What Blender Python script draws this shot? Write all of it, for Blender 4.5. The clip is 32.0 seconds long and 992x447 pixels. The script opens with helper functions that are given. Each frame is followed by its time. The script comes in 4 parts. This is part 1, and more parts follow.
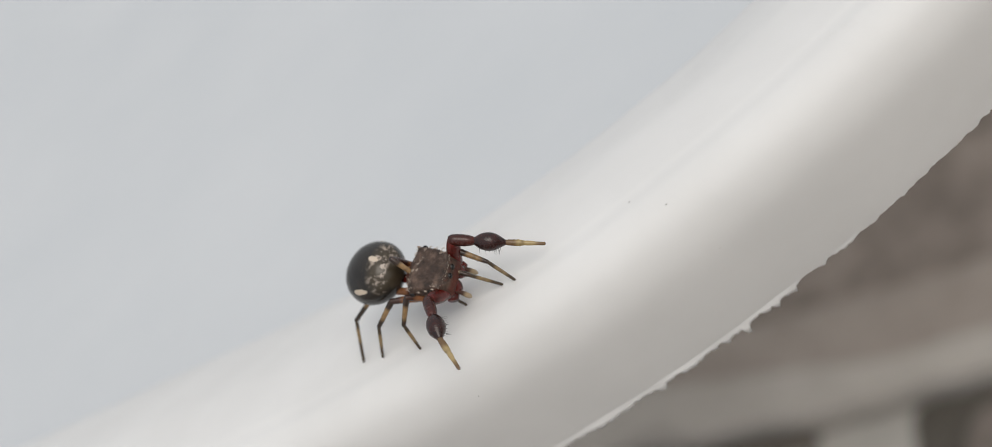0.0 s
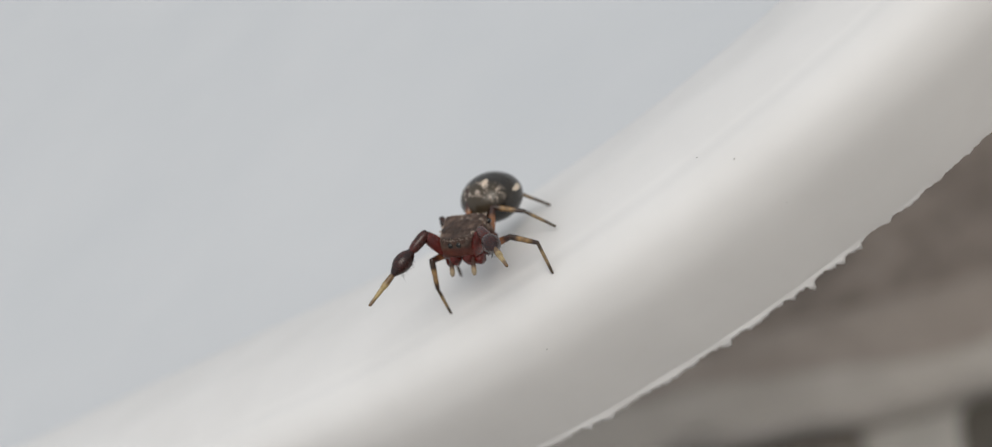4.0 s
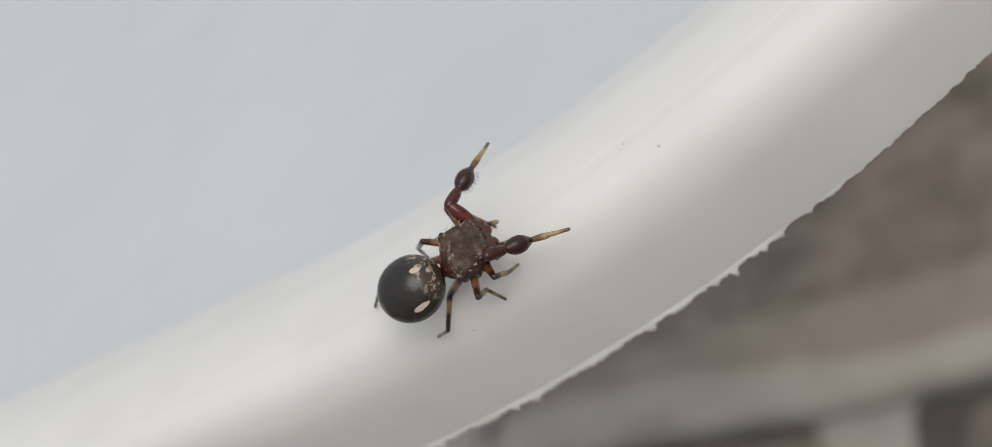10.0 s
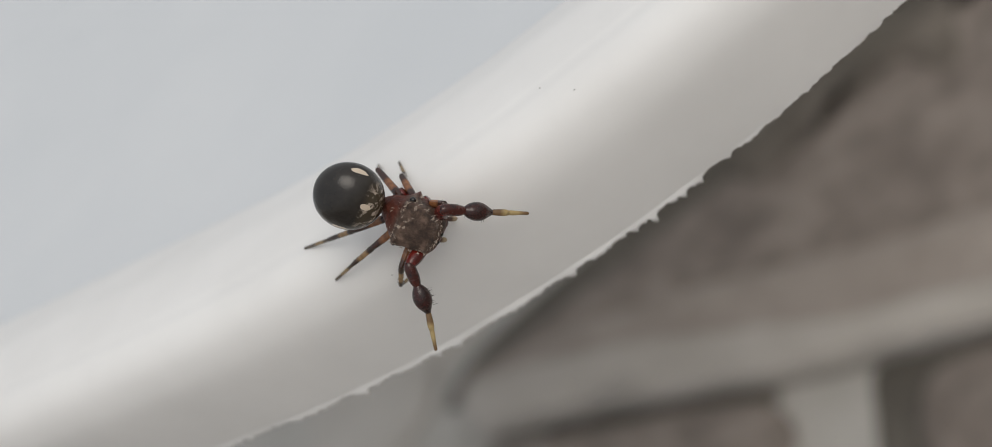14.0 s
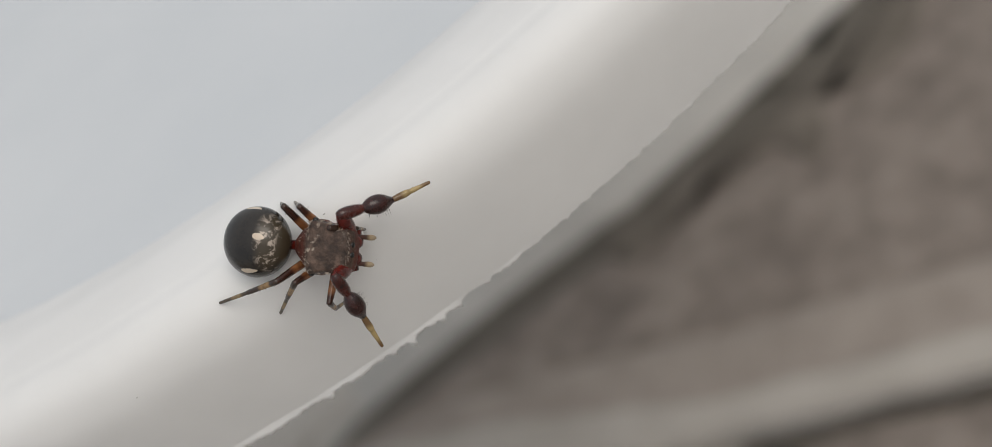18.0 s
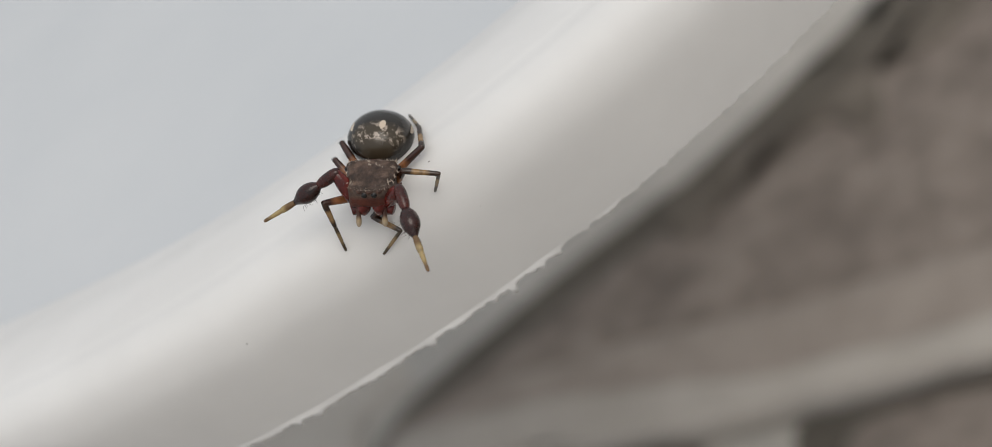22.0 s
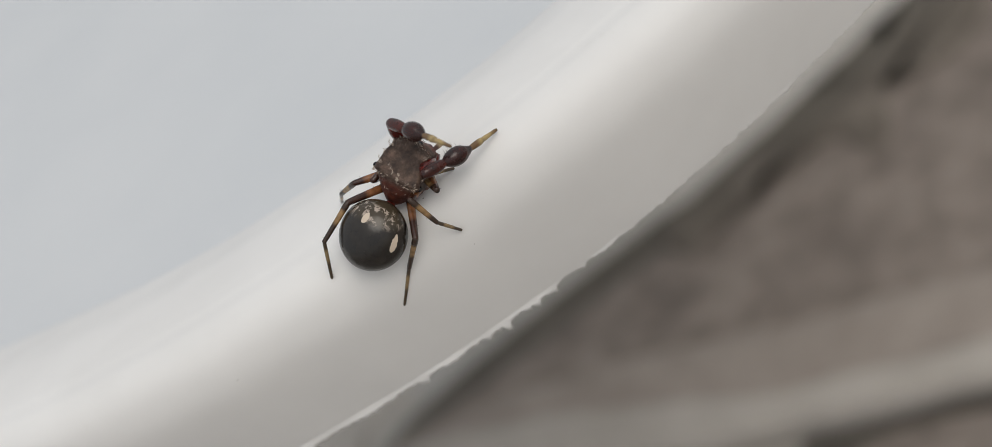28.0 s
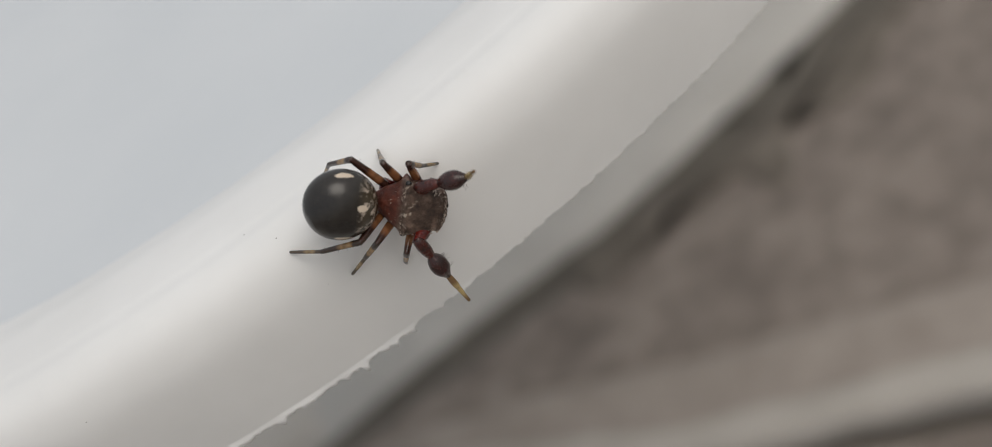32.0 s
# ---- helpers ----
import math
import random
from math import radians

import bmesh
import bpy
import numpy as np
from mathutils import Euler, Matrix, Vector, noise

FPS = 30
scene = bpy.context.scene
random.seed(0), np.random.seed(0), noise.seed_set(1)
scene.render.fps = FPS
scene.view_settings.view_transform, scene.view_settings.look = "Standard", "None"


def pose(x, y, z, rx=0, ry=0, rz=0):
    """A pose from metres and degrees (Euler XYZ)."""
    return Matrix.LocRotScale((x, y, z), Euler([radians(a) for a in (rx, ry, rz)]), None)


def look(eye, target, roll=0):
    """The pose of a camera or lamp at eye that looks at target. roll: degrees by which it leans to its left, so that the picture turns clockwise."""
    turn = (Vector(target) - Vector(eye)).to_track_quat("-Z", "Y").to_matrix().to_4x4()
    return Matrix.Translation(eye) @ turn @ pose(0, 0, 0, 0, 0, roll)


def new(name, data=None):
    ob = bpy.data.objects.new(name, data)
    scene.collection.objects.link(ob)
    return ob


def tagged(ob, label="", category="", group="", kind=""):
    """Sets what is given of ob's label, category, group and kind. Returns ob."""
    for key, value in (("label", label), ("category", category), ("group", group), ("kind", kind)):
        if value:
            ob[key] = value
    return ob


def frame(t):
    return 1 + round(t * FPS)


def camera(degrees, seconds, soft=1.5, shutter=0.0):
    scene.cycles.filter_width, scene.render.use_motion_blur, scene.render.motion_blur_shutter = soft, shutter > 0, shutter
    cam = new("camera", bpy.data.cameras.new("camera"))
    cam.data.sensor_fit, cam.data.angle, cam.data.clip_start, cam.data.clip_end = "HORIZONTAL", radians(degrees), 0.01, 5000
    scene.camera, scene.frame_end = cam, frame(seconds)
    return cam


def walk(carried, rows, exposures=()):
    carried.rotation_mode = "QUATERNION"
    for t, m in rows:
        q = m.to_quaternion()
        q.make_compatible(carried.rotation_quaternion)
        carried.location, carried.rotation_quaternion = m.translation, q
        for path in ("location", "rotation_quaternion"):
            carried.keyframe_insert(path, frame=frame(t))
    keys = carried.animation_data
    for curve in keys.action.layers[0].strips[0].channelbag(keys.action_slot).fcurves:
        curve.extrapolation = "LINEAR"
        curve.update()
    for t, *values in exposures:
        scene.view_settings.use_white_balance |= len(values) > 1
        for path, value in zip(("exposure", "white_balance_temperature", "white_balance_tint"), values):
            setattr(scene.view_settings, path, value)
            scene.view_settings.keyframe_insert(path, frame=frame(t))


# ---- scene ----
cam = camera(41.0, 32.0, soft=0.55)
cam.data.dof.use_dof = True
cam.data.dof.focus_distance = 0.0453
cam.data.dof.aperture_fstop = 45.0

CAMERA_ROWS = [
    (0, 0.00330, -0.08744, 0.23237, 59.27, 11.17, -43.95),
    (0.5, 0.00333, -0.08787, 0.23233, 59.61, 12.18, -43.90),
    (1, 0.00336, -0.08830, 0.23229, 58.56, 12.57, -43.85),
    (1.5, 0.00306, -0.08880, 0.23261, 59.38, 13.62, -44.19),
    (2, 0.00275, -0.08930, 0.23291, 59.63, 13.14, -44.54),
    (2.5, 0.00260, -0.08931, 0.23297, 60.58, 13.14, -44.19),
    (3, 0.00245, -0.08931, 0.23303, 60.96, 12.81, -43.84),
    (3.5, 0.00151, -0.08882, 0.23270, 60.73, 12.53, -44.28),
    (5.5, 0.00241, -0.08920, 0.23212, 59.78, 11.92, -43.77),
    (6, 0.00268, -0.08944, 0.23198, 58.98, 12.35, -43.53),
    (6.5, 0.00283, -0.08964, 0.23201, 59.35, 12.66, -43.62),
    (7, 0.00298, -0.08985, 0.23204, 59.12, 12.58, -43.70),
    (7.5, 0.00310, -0.08976, 0.23185, 59.23, 12.54, -43.48),
    (8, 0.00322, -0.08968, 0.23168, 59.00, 12.03, -43.26),
    (8.5, 0.00311, -0.08985, 0.23160, 58.51, 13.21, -43.41),
    (9, 0.00299, -0.09001, 0.23153, 59.35, 12.58, -43.56),
    (9.5, 0.00283, -0.08993, 0.23163, 59.42, 12.05, -43.22),
    (10, 0.00266, -0.08986, 0.23175, 59.30, 11.64, -42.87),
    (10.5, 0.00292, -0.08992, 0.23162, 59.27, 10.86, -42.76),
    (11, 0.00318, -0.08997, 0.23149, 59.20, 11.29, -42.64),
    (11.5, 0.00342, -0.09018, 0.23117, 59.31, 11.08, -42.67),
    (12, 0.00366, -0.09040, 0.23084, 58.25, 11.15, -42.69),
    (12.5, 0.00362, -0.09048, 0.23034, 58.23, 12.20, -42.90),
    (13, 0.00359, -0.09057, 0.22985, 57.93, 11.61, -43.12),
    (13.5, 0.00363, -0.09063, 0.22996, 58.32, 11.80, -42.98),
    (14, 0.00368, -0.09069, 0.23006, 57.48, 11.65, -42.85),
    (14.5, 0.00335, -0.09061, 0.22946, 57.08, 11.66, -42.76),
    (16.5, 0.00406, -0.09051, 0.22883, 56.81, 10.65, -41.87),
    (16.6, 0.00406, -0.09050, 0.22885, 56.06, 10.46, -41.88),
    (17, 0.00910, -0.09004, 0.22852, 56.82, 5.21, -38.17),
    (17.5, 0.00894, -0.09021, 0.22836, 56.91, 3.80, -38.15),
    (18, 0.00878, -0.09038, 0.22821, 56.82, 5.18, -38.13),
    (19, 0.00706, -0.09069, 0.22812, 56.79, 6.36, -38.80),
    (20, 0.00746, -0.09095, 0.22784, 56.00, 5.28, -38.64),
    (20.5, 0.00648, -0.09178, 0.22765, 56.53, 6.76, -39.79),
    (21, 0.00619, -0.09157, 0.22814, 56.08, 7.73, -40.34),
    (21.5, 0.00636, -0.09132, 0.22849, 56.39, 8.34, -40.16),
    (22, 0.00651, -0.09108, 0.22884, 57.45, 7.61, -39.99),
    (22.5, 0.00664, -0.09098, 0.22878, 58.46, 8.24, -39.72),
    (23, 0.00677, -0.09088, 0.22872, 58.20, 7.91, -39.45),
    (23.5, 0.00681, -0.09071, 0.22885, 57.65, 7.86, -39.53),
    (24, 0.00685, -0.09052, 0.22898, 57.59, 7.85, -39.60),
    (24.5, 0.00686, -0.09056, 0.22902, 57.88, 8.11, -39.49),
    (25, 0.00687, -0.09059, 0.22906, 57.73, 8.18, -39.37),
    (25.5, 0.00677, -0.09061, 0.22894, 58.08, 8.14, -39.51),
    (27.5, 0.00628, -0.09045, 0.22891, 58.19, 7.25, -39.79),
    (28, 0.00731, -0.09022, 0.22890, 58.01, 7.48, -39.32),
    (28.5, 0.00922, -0.08958, 0.22810, 58.00, 7.01, -38.40),
    (29, 0.00896, -0.08983, 0.22819, 58.14, 6.70, -38.49),
    (29.5, 0.00879, -0.09016, 0.22805, 57.80, 5.05, -38.11),
    (30, 0.00863, -0.09049, 0.22792, 57.14, 4.43, -37.72),
    (30.5, 0.00845, -0.09071, 0.22800, 56.78, 3.77, -37.38),
    (31, 0.00827, -0.09094, 0.22807, 57.13, 3.60, -37.05),
    (31.5, 0.00872, -0.09082, 0.22800, 57.10, 3.63, -36.87),
    (32, 0.00917, -0.09071, 0.22793, 56.97, 3.00, -36.69),
]


def held(x, y, z, tilt, turn, lean):
    """A hand-held pose: turned about z, tilted, then leaned about the view."""
    return pose(x, y, z, tilt, 0, turn) @ pose(0, 0, 0, 0, 0, lean)


walk(cam, [(r[0], held(*r[1:])) for r in CAMERA_ROWS], exposures=((0.0, -0.3 + 0.07), (0.4, -0.3 + 0.06), (0.9, -0.3), (32.0, -0.3)))

# ---- light ----
world = bpy.data.worlds.new("overcast_sky")
scene.world = world
world.use_nodes = True
wn = world.node_tree.nodes
wl = world.node_tree.links
sky = wn.new("ShaderNodeTexSky")
sky.sky_type = "NISHITA"
sky.sun_disc = False
SUN_EL, SUN_AZ = 52.0, 145.0
sky.sun_elevation = radians(SUN_EL)
sky.sun_rotation = radians(SUN_AZ)
sky.dust_density = 6.0
sky.air_density = 1.2
soften = wn.new("ShaderNodeMix")
soften.data_type = "RGBA"
soften.inputs["Factor"].default_value = 0.72
soften.inputs["B"].default_value = (8.35, 8.5, 8.6, 1)
wl.new(sky.outputs["Color"], soften.inputs["A"])
# an overcast sky is brighter overhead than at the horizon
height = wn.new("ShaderNodeSeparateXYZ")
wl.new(wn.new("ShaderNodeTexCoord").outputs["Generated"], height.inputs[0])
lift = wn.new("ShaderNodeMapRange")
lift.inputs["To Min"].default_value, lift.inputs["To Max"].default_value = 0.76, 1.16
wl.new(height.outputs["Z"], lift.inputs["Value"])
veil = wn.new("ShaderNodeVectorMath")
veil.operation = "SCALE"
wl.new(soften.outputs["Result"], veil.inputs[0])
wl.new(lift.outputs["Result"], veil.inputs["Scale"])
wl.new(veil.outputs["Vector"], wn["Background"].inputs["Color"])
wn["Background"].inputs["Strength"].default_value = 0.104

sun = new("sun", bpy.data.lights.new("sun", "SUN"))
sun.data.energy = 1.0
sun.data.angle = radians(40)
sun.data.color = (1.0, 0.96, 0.9)
sun_way = Vector((math.sin(radians(SUN_AZ)) * math.cos(radians(SUN_EL)), math.cos(radians(SUN_AZ)) * math.cos(radians(SUN_EL)), math.sin(radians(SUN_EL))))
sun.matrix_world = look(sun_way * 3, (0, 0, 0))

MM = 0.001


# ---- materials ----
class Nodes:
    """A node material under construction."""

    def __init__(self, name, colour, rough=0.5, spec=0.5):
        self.mat = bpy.data.materials.new(name)
        self.mat.use_nodes = True
        self.tree = self.mat.node_tree
        self.bsdf = self.tree.nodes["Principled BSDF"]
        self.bsdf.inputs["Base Color"].default_value = (*colour, 1)
        self.bsdf.inputs["Roughness"].default_value = rough
        self.bsdf.inputs["Specular IOR Level"].default_value = spec
        self.where = self.tree.nodes.new("ShaderNodeTexCoord").outputs["Object"]

    def node(self, kind, **inputs):
        n = self.tree.nodes.new(kind)
        for key, value in inputs.items():
            slot = n.inputs[key]
            if isinstance(value, bpy.types.NodeSocket):
                self.tree.links.new(value, slot)
            else:
                slot.default_value = value
        return n

    def noise(self, scale, detail=4.0, rough=0.6, where=None, distort=0.0):
        n = self.node("ShaderNodeTexNoise", Vector=where or self.where, Scale=scale, Detail=detail, Roughness=rough, Distortion=distort)
        return n.outputs["Fac"]

    def ramp(self, fac, stops):
        n = self.node("ShaderNodeValToRGB", Fac=fac)
        e = n.color_ramp.elements
        while len(e) < len(stops):
            e.new(0.5)
        for k, (at, c) in zip(e, stops):
            k.position, k.color = at, (*c, 1) if isinstance(c, tuple) else (c, c, c, 1)
        return n.outputs["Color"]

    def mix(self, fac, a, b, blend="MIX"):
        n = self.tree.nodes.new("ShaderNodeMix")
        n.data_type, n.blend_type = "RGBA", blend
        for key, v in (("Factor", fac), ("A", a), ("B", b)):
            slots = [s for s in n.inputs if s.name == key and (s.type == "RGBA" or (key == "Factor" and s.type == "VALUE"))]
            if isinstance(v, bpy.types.NodeSocket):
                self.tree.links.new(v, slots[0])
            else:
                slots[0].default_value = (*v, 1) if isinstance(v, tuple) else v
        return n.outputs[2]

    def math(self, op, a, b=0.0, c=0.0):
        n = self.tree.nodes.new("ShaderNodeMath")
        n.operation = op
        for i, v in enumerate((a, b, c)):
            if isinstance(v, bpy.types.NodeSocket):
                self.tree.links.new(v, n.inputs[i])
            else:
                n.inputs[i].default_value = v
        return n.outputs[0]

    def axis(self, k):
        return self.node("ShaderNodeSeparateXYZ", Vector=self.where).outputs[k]

    def far(self, p, squash=(1, 1, 1)):
        """The distance from a point of the object, squashed along its axes."""
        m = self.node("ShaderNodeMapping", Vector=self.where)
        m.vector_type = "POINT"
        m.inputs["Location"].default_value = tuple(-a * b for a, b in zip(p, squash))
        m.inputs["Scale"].default_value = squash
        n = self.tree.nodes.new("ShaderNodeVectorMath")
        n.operation = "LENGTH"
        self.tree.links.new(m.outputs[0], n.inputs[0])
        return n.outputs["Value"]

    def colour(self, socket):
        self.tree.links.new(socket, self.bsdf.inputs["Base Color"])

    def gloss(self, socket):
        self.tree.links.new(socket, self.bsdf.inputs["Roughness"])

    def bump(self, height, distance, strength=1.0):
        n = self.node("ShaderNodeBump", Height=height, Distance=distance, Strength=strength)
        self.tree.links.new(n.outputs["Normal"], self.bsdf.inputs["Normal"])


def white_plastic():
    m = Nodes("white_plastic", (0.76, 0.755, 0.74), 0.55, 0.35)
    big = m.noise(160, 3)
    fine = m.noise(2600, 3)
    stain = m.noise(420, 5, 0.7)
    c = m.ramp(big, [(0.35, (0.755, 0.75, 0.735)), (0.65, (0.795, 0.79, 0.775))])
    c = m.mix(m.ramp(stain, [(0.66, 0.0), (0.82, 0.35)]), c, (0.66, 0.64, 0.6))
    m.colour(c)
    m.gloss(m.ramp(fine, [(0.3, 0.52), (0.7, 0.64)]))
    m.bump(m.math("ADD", m.math("MULTIPLY", big, 1.0), m.math("MULTIPLY", fine, 0.06)), 0.00025, 0.35)
    return m.mat


def dish_plastic():
    m = Nodes("dish_plastic", (0.6, 0.62, 0.64), 0.5, 0.4)
    m.colour(m.ramp(m.noise(60, 4), [(0.3, (0.60, 0.625, 0.645)), (0.7, (0.64, 0.66, 0.675))]))
    m.bump(m.noise(900, 3), 0.0002, 0.2)
    return m.mat


def stone():
    m = Nodes("brown_stone", (0.2, 0.17, 0.15), 0.85, 0.3)
    a = m.noise(44, 5, 0.65)
    b = m.noise(150, 4, 0.6)
    pick = m.node("ShaderNodeObjectInfo").outputs["Random"]
    c = m.ramp(a, [(0.28, (0.155, 0.131, 0.113)), (0.5, (0.247, 0.21, 0.184)), (0.72, (0.345, 0.299, 0.265))])
    mid = m.noise(105, 4, 0.6)
    c = m.mix(m.ramp(mid, [(0.38, 0.5), (0.5, 0.0)]), c, (0.12, 0.101, 0.085))
    c = m.mix(m.ramp(mid, [(0.54, 0.0), (0.68, 0.5)]), c, (0.33, 0.288, 0.256))
    c = m.mix(m.ramp(b, [(0.55, 0.0), (0.8, 0.4)]), c, (0.33, 0.3, 0.27))
    c = m.mix(m.math("MULTIPLY", pick, 0.25), c, (0.2, 0.18, 0.17))
    m.colour(c)
    m.bump(m.math("ADD", a, m.math("MULTIPLY", b, 0.4)), 0.004, 0.7)
    return m.mat


def mortar():
    m = Nodes("grey_mortar", (0.3, 0.29, 0.27), 0.9, 0.25)
    a = m.noise(40, 5, 0.65)
    b = m.noise(500, 3)
    m.colour(m.ramp(a, [(0.3, (0.43, 0.414, 0.382)), (0.7, (0.54, 0.522, 0.487))]))
    m.bump(m.math("ADD", a, m.math("MULTIPLY", b, 0.3)), 0.002, 0.6)
    return m.mat


# ground colour raised to make up for the table's shade
def brightened_bed():
    m = Nodes("brightened_bed_tone", (0.66, 0.64, 0.6), 0.9, 0.25)
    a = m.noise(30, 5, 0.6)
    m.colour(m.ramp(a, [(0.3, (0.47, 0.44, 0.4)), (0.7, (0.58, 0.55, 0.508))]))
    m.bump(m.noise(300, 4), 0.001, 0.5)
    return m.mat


def smear():
    m = Nodes("thin_mortar_smear", (0.36, 0.33, 0.29), 0.9, 0.25)
    m.colour(m.ramp(m.noise(45, 5, 0.65), [(0.3, (0.395, 0.365, 0.328)), (0.7, (0.5, 0.468, 0.43))]))
    m.bump(m.noise(300, 4), 0.001, 0.6)
    return m.mat


def paler_brown():
    m = Nodes("paler_stone", (0.31, 0.27, 0.24), 0.88, 0.25)
    a = m.noise(70, 5, 0.65)
    m.colour(m.ramp(a, [(0.3, (0.285, 0.247, 0.218)), (0.7, (0.4, 0.355, 0.318))]))
    m.bump(m.noise(300, 4), 0.001, 0.6)
    return m.mat


# the mortar again, brightened in colour against the shade of the table
def brightened_mortar():
    m = Nodes("brightened_mortar", (0.54, 0.525, 0.5), 0.9, 0.25)
    m.colour(m.ramp(m.noise(35, 5, 0.6), [(0.3, (0.46, 0.447, 0.422)), (0.7, (0.565, 0.55, 0.522))]))
    m.bump(m.noise(300, 4), 0.001, 0.5)
    return m.mat


# dark tone for the shade painted into the joints
def joint_shade():
    m = Nodes("dark_joint_shade", (0.05, 0.045, 0.04), 0.95, 0.2)
    a = m.noise(18, 6, 0.7)
    m.colour(m.ramp(a, [(0.3, (0.095, 0.086, 0.073)), (0.7, (0.175, 0.16, 0.138))]))
    m.bump(a, 0.01, 0.8)
    return m.mat


def dark_brown():
    m = Nodes("dark_brown_edge", (0.14, 0.125, 0.105), 0.9, 0.25)
    a = m.noise(70, 5, 0.7)
    m.colour(m.ramp(a, [(0.32, (0.1, 0.089, 0.074)), (0.55, (0.165, 0.145, 0.123)), (0.72, (0.24, 0.209, 0.182))]))
    m.bump(a, 0.002, 0.6)
    return m.mat


def abdomen_skin():
    m = Nodes("glossy_black_cuticle", (0.02, 0.018, 0.016), 0.26, 0.5)
    fine = m.noise(3000, 4, 0.65)
    big = m.noise(1100, 4, 0.6)
    c = m.ramp(big, [(0.3, (0.01, 0.0085, 0.0075)), (0.7, (0.03, 0.025, 0.02))])
    # pale scales in a broad band over the front, broken into flecks, and a bare olive-brown patch under it
    front = m.ramp(m.math("MULTIPLY", m.far((0.98 * MM, 0, 0.56 * MM), (1, 0.46, 1)), 1000.0), [(0.0, 1.0), (0.4, 1.0), (0.68, 0.0)])
    bare = m.ramp(m.math("MULTIPLY", m.far((1.28 * MM, 0, 0.1 * MM), (1, 0.62, 1)), 1000.0), [(0.0, 1.0), (0.36, 1.0), (0.5, 0.0)])
    c = m.mix(m.math("MULTIPLY", m.math("MAXIMUM", front, bare), 0.75), c, (0.066, 0.05, 0.03))
    fleck = m.ramp(m.noise(3300, 4, 0.75, distort=0.6), [(0.51, 0.0), (0.58, 1.0)])
    scales = m.math("MULTIPLY", m.math("MULTIPLY", front, fleck), m.math("SUBTRACT", 1.0, bare))
    c = m.mix(scales, c, (0.42, 0.35, 0.29))
    # the median spot and the two side crescents
    wob = m.math("MULTIPLY", fine, 0.00024)
    for p, squash, size in (((0.57 * MM, 0.18 * MM, 0.78 * MM), (0.75, 1.4, 1), 0.00019), ((-0.02 * MM, 1.13 * MM, 0.3 * MM), (0.55, 1, 1.6), 0.00018), ((0.1 * MM, -0.97 * MM, 0.51 * MM), (0.55, 1, 1.6), 0.00018)):
        d = m.math("ADD", m.far(p, squash), wob)
        c = m.mix(m.math("LESS_THAN", d, 0.9 * size + 0.00012), c, (0.62, 0.52, 0.41))
    m.colour(c)
    m.gloss(m.ramp(fine, [(0.3, 0.13), (0.7, 0.28)]))
    m.bump(m.math("ADD", fine, m.math("MULTIPLY", big, 0.6)), 0.00003, 0.5)
    return m.mat


def carapace_skin():
    m = Nodes("rough_brown_carapace", (0.08, 0.06, 0.05), 0.6, 0.4)
    x = m.axis(0)
    z = m.axis(2)
    a = m.noise(2600, 5, 0.7)
    b = m.noise(6500, 3, 0.6)
    top = m.ramp(a, [(0.3, (0.018, 0.012, 0.009)), (0.46, (0.052, 0.031, 0.022)), (0.68, (0.15, 0.098, 0.072))])
    red = m.ramp(a, [(0.3, (0.028, 0.007, 0.005)), (0.7, (0.13, 0.03, 0.015))])
    edge = m.math("ADD", x, m.math("MULTIPLY", a, 0.0005))
    rear = m.ramp(m.math("MULTIPLY_ADD", edge, 1000.0, 0.75), [(0.0, 1.0), (0.34, 1.0), (0.52, 0.0)])
    c = m.mix(rear, top, red)
    low = m.ramp(m.math("MULTIPLY_ADD", z, 1000.0, 0.35), [(0.0, 1.0), (0.22, 1.0), (0.46, 0.0)])
    face = m.math("MULTIPLY", m.ramp(m.math("MULTIPLY", x, 1000.0), [(0.9, 0.0), (0.97, 1.0)]), m.ramp(m.math("MULTIPLY", z, 1000.0), [(0.1, 1.0), (0.26, 0.0)]))
    low = m.math("MAXIMUM", low, face)
    c = m.mix(low, c, red)
    # a broken arc of pale hair behind the eyes
    arc = m.ramp(m.math("ABSOLUTE", m.math("ADD", m.math("MULTIPLY_ADD", edge, 1000.0, 0.28), -0.25)), [(0.0, 1.0), (0.16, 1.0), (0.3, 0.0)])
    hair = m.ramp(m.noise(4200, 3, 0.7), [(0.57, 0.0), (0.65, 0.7)])
    c = m.mix(m.math("MULTIPLY", arc, hair), c, (0.5, 0.42, 0.34))
    brow = m.ramp(m.math("MULTIPLY_ADD", edge, 1000.0, -0.3), [(0.52, 0.0), (0.68, 0.35), (0.86, 0.0)])
    c = m.mix(m.math("MULTIPLY", brow, hair), c, (0.5, 0.43, 0.36))
    m.colour(c)
    m.gloss(m.ramp(b, [(0.3, 0.45), (0.7, 0.7)]))
    m.bump(m.math("ADD", a, m.math("MULTIPLY", b, 0.5)), 0.00009, 0.9)
    return m.mat


def cuticle(name, dark, light, rough=0.35):
    m = Nodes(name, light, rough, 0.5)
    a = m.noise(2200, 4, 0.65)
    b = m.noise(7000, 3, 0.6)
    m.colour(m.ramp(a, [(0.32, dark), (0.68, light)]))
    m.gloss(m.ramp(b, [(0.3, rough - 0.08), (0.7, rough + 0.15)]))
    m.bump(m.math("ADD", a, b), 0.00002, 0.6)
    return m.mat


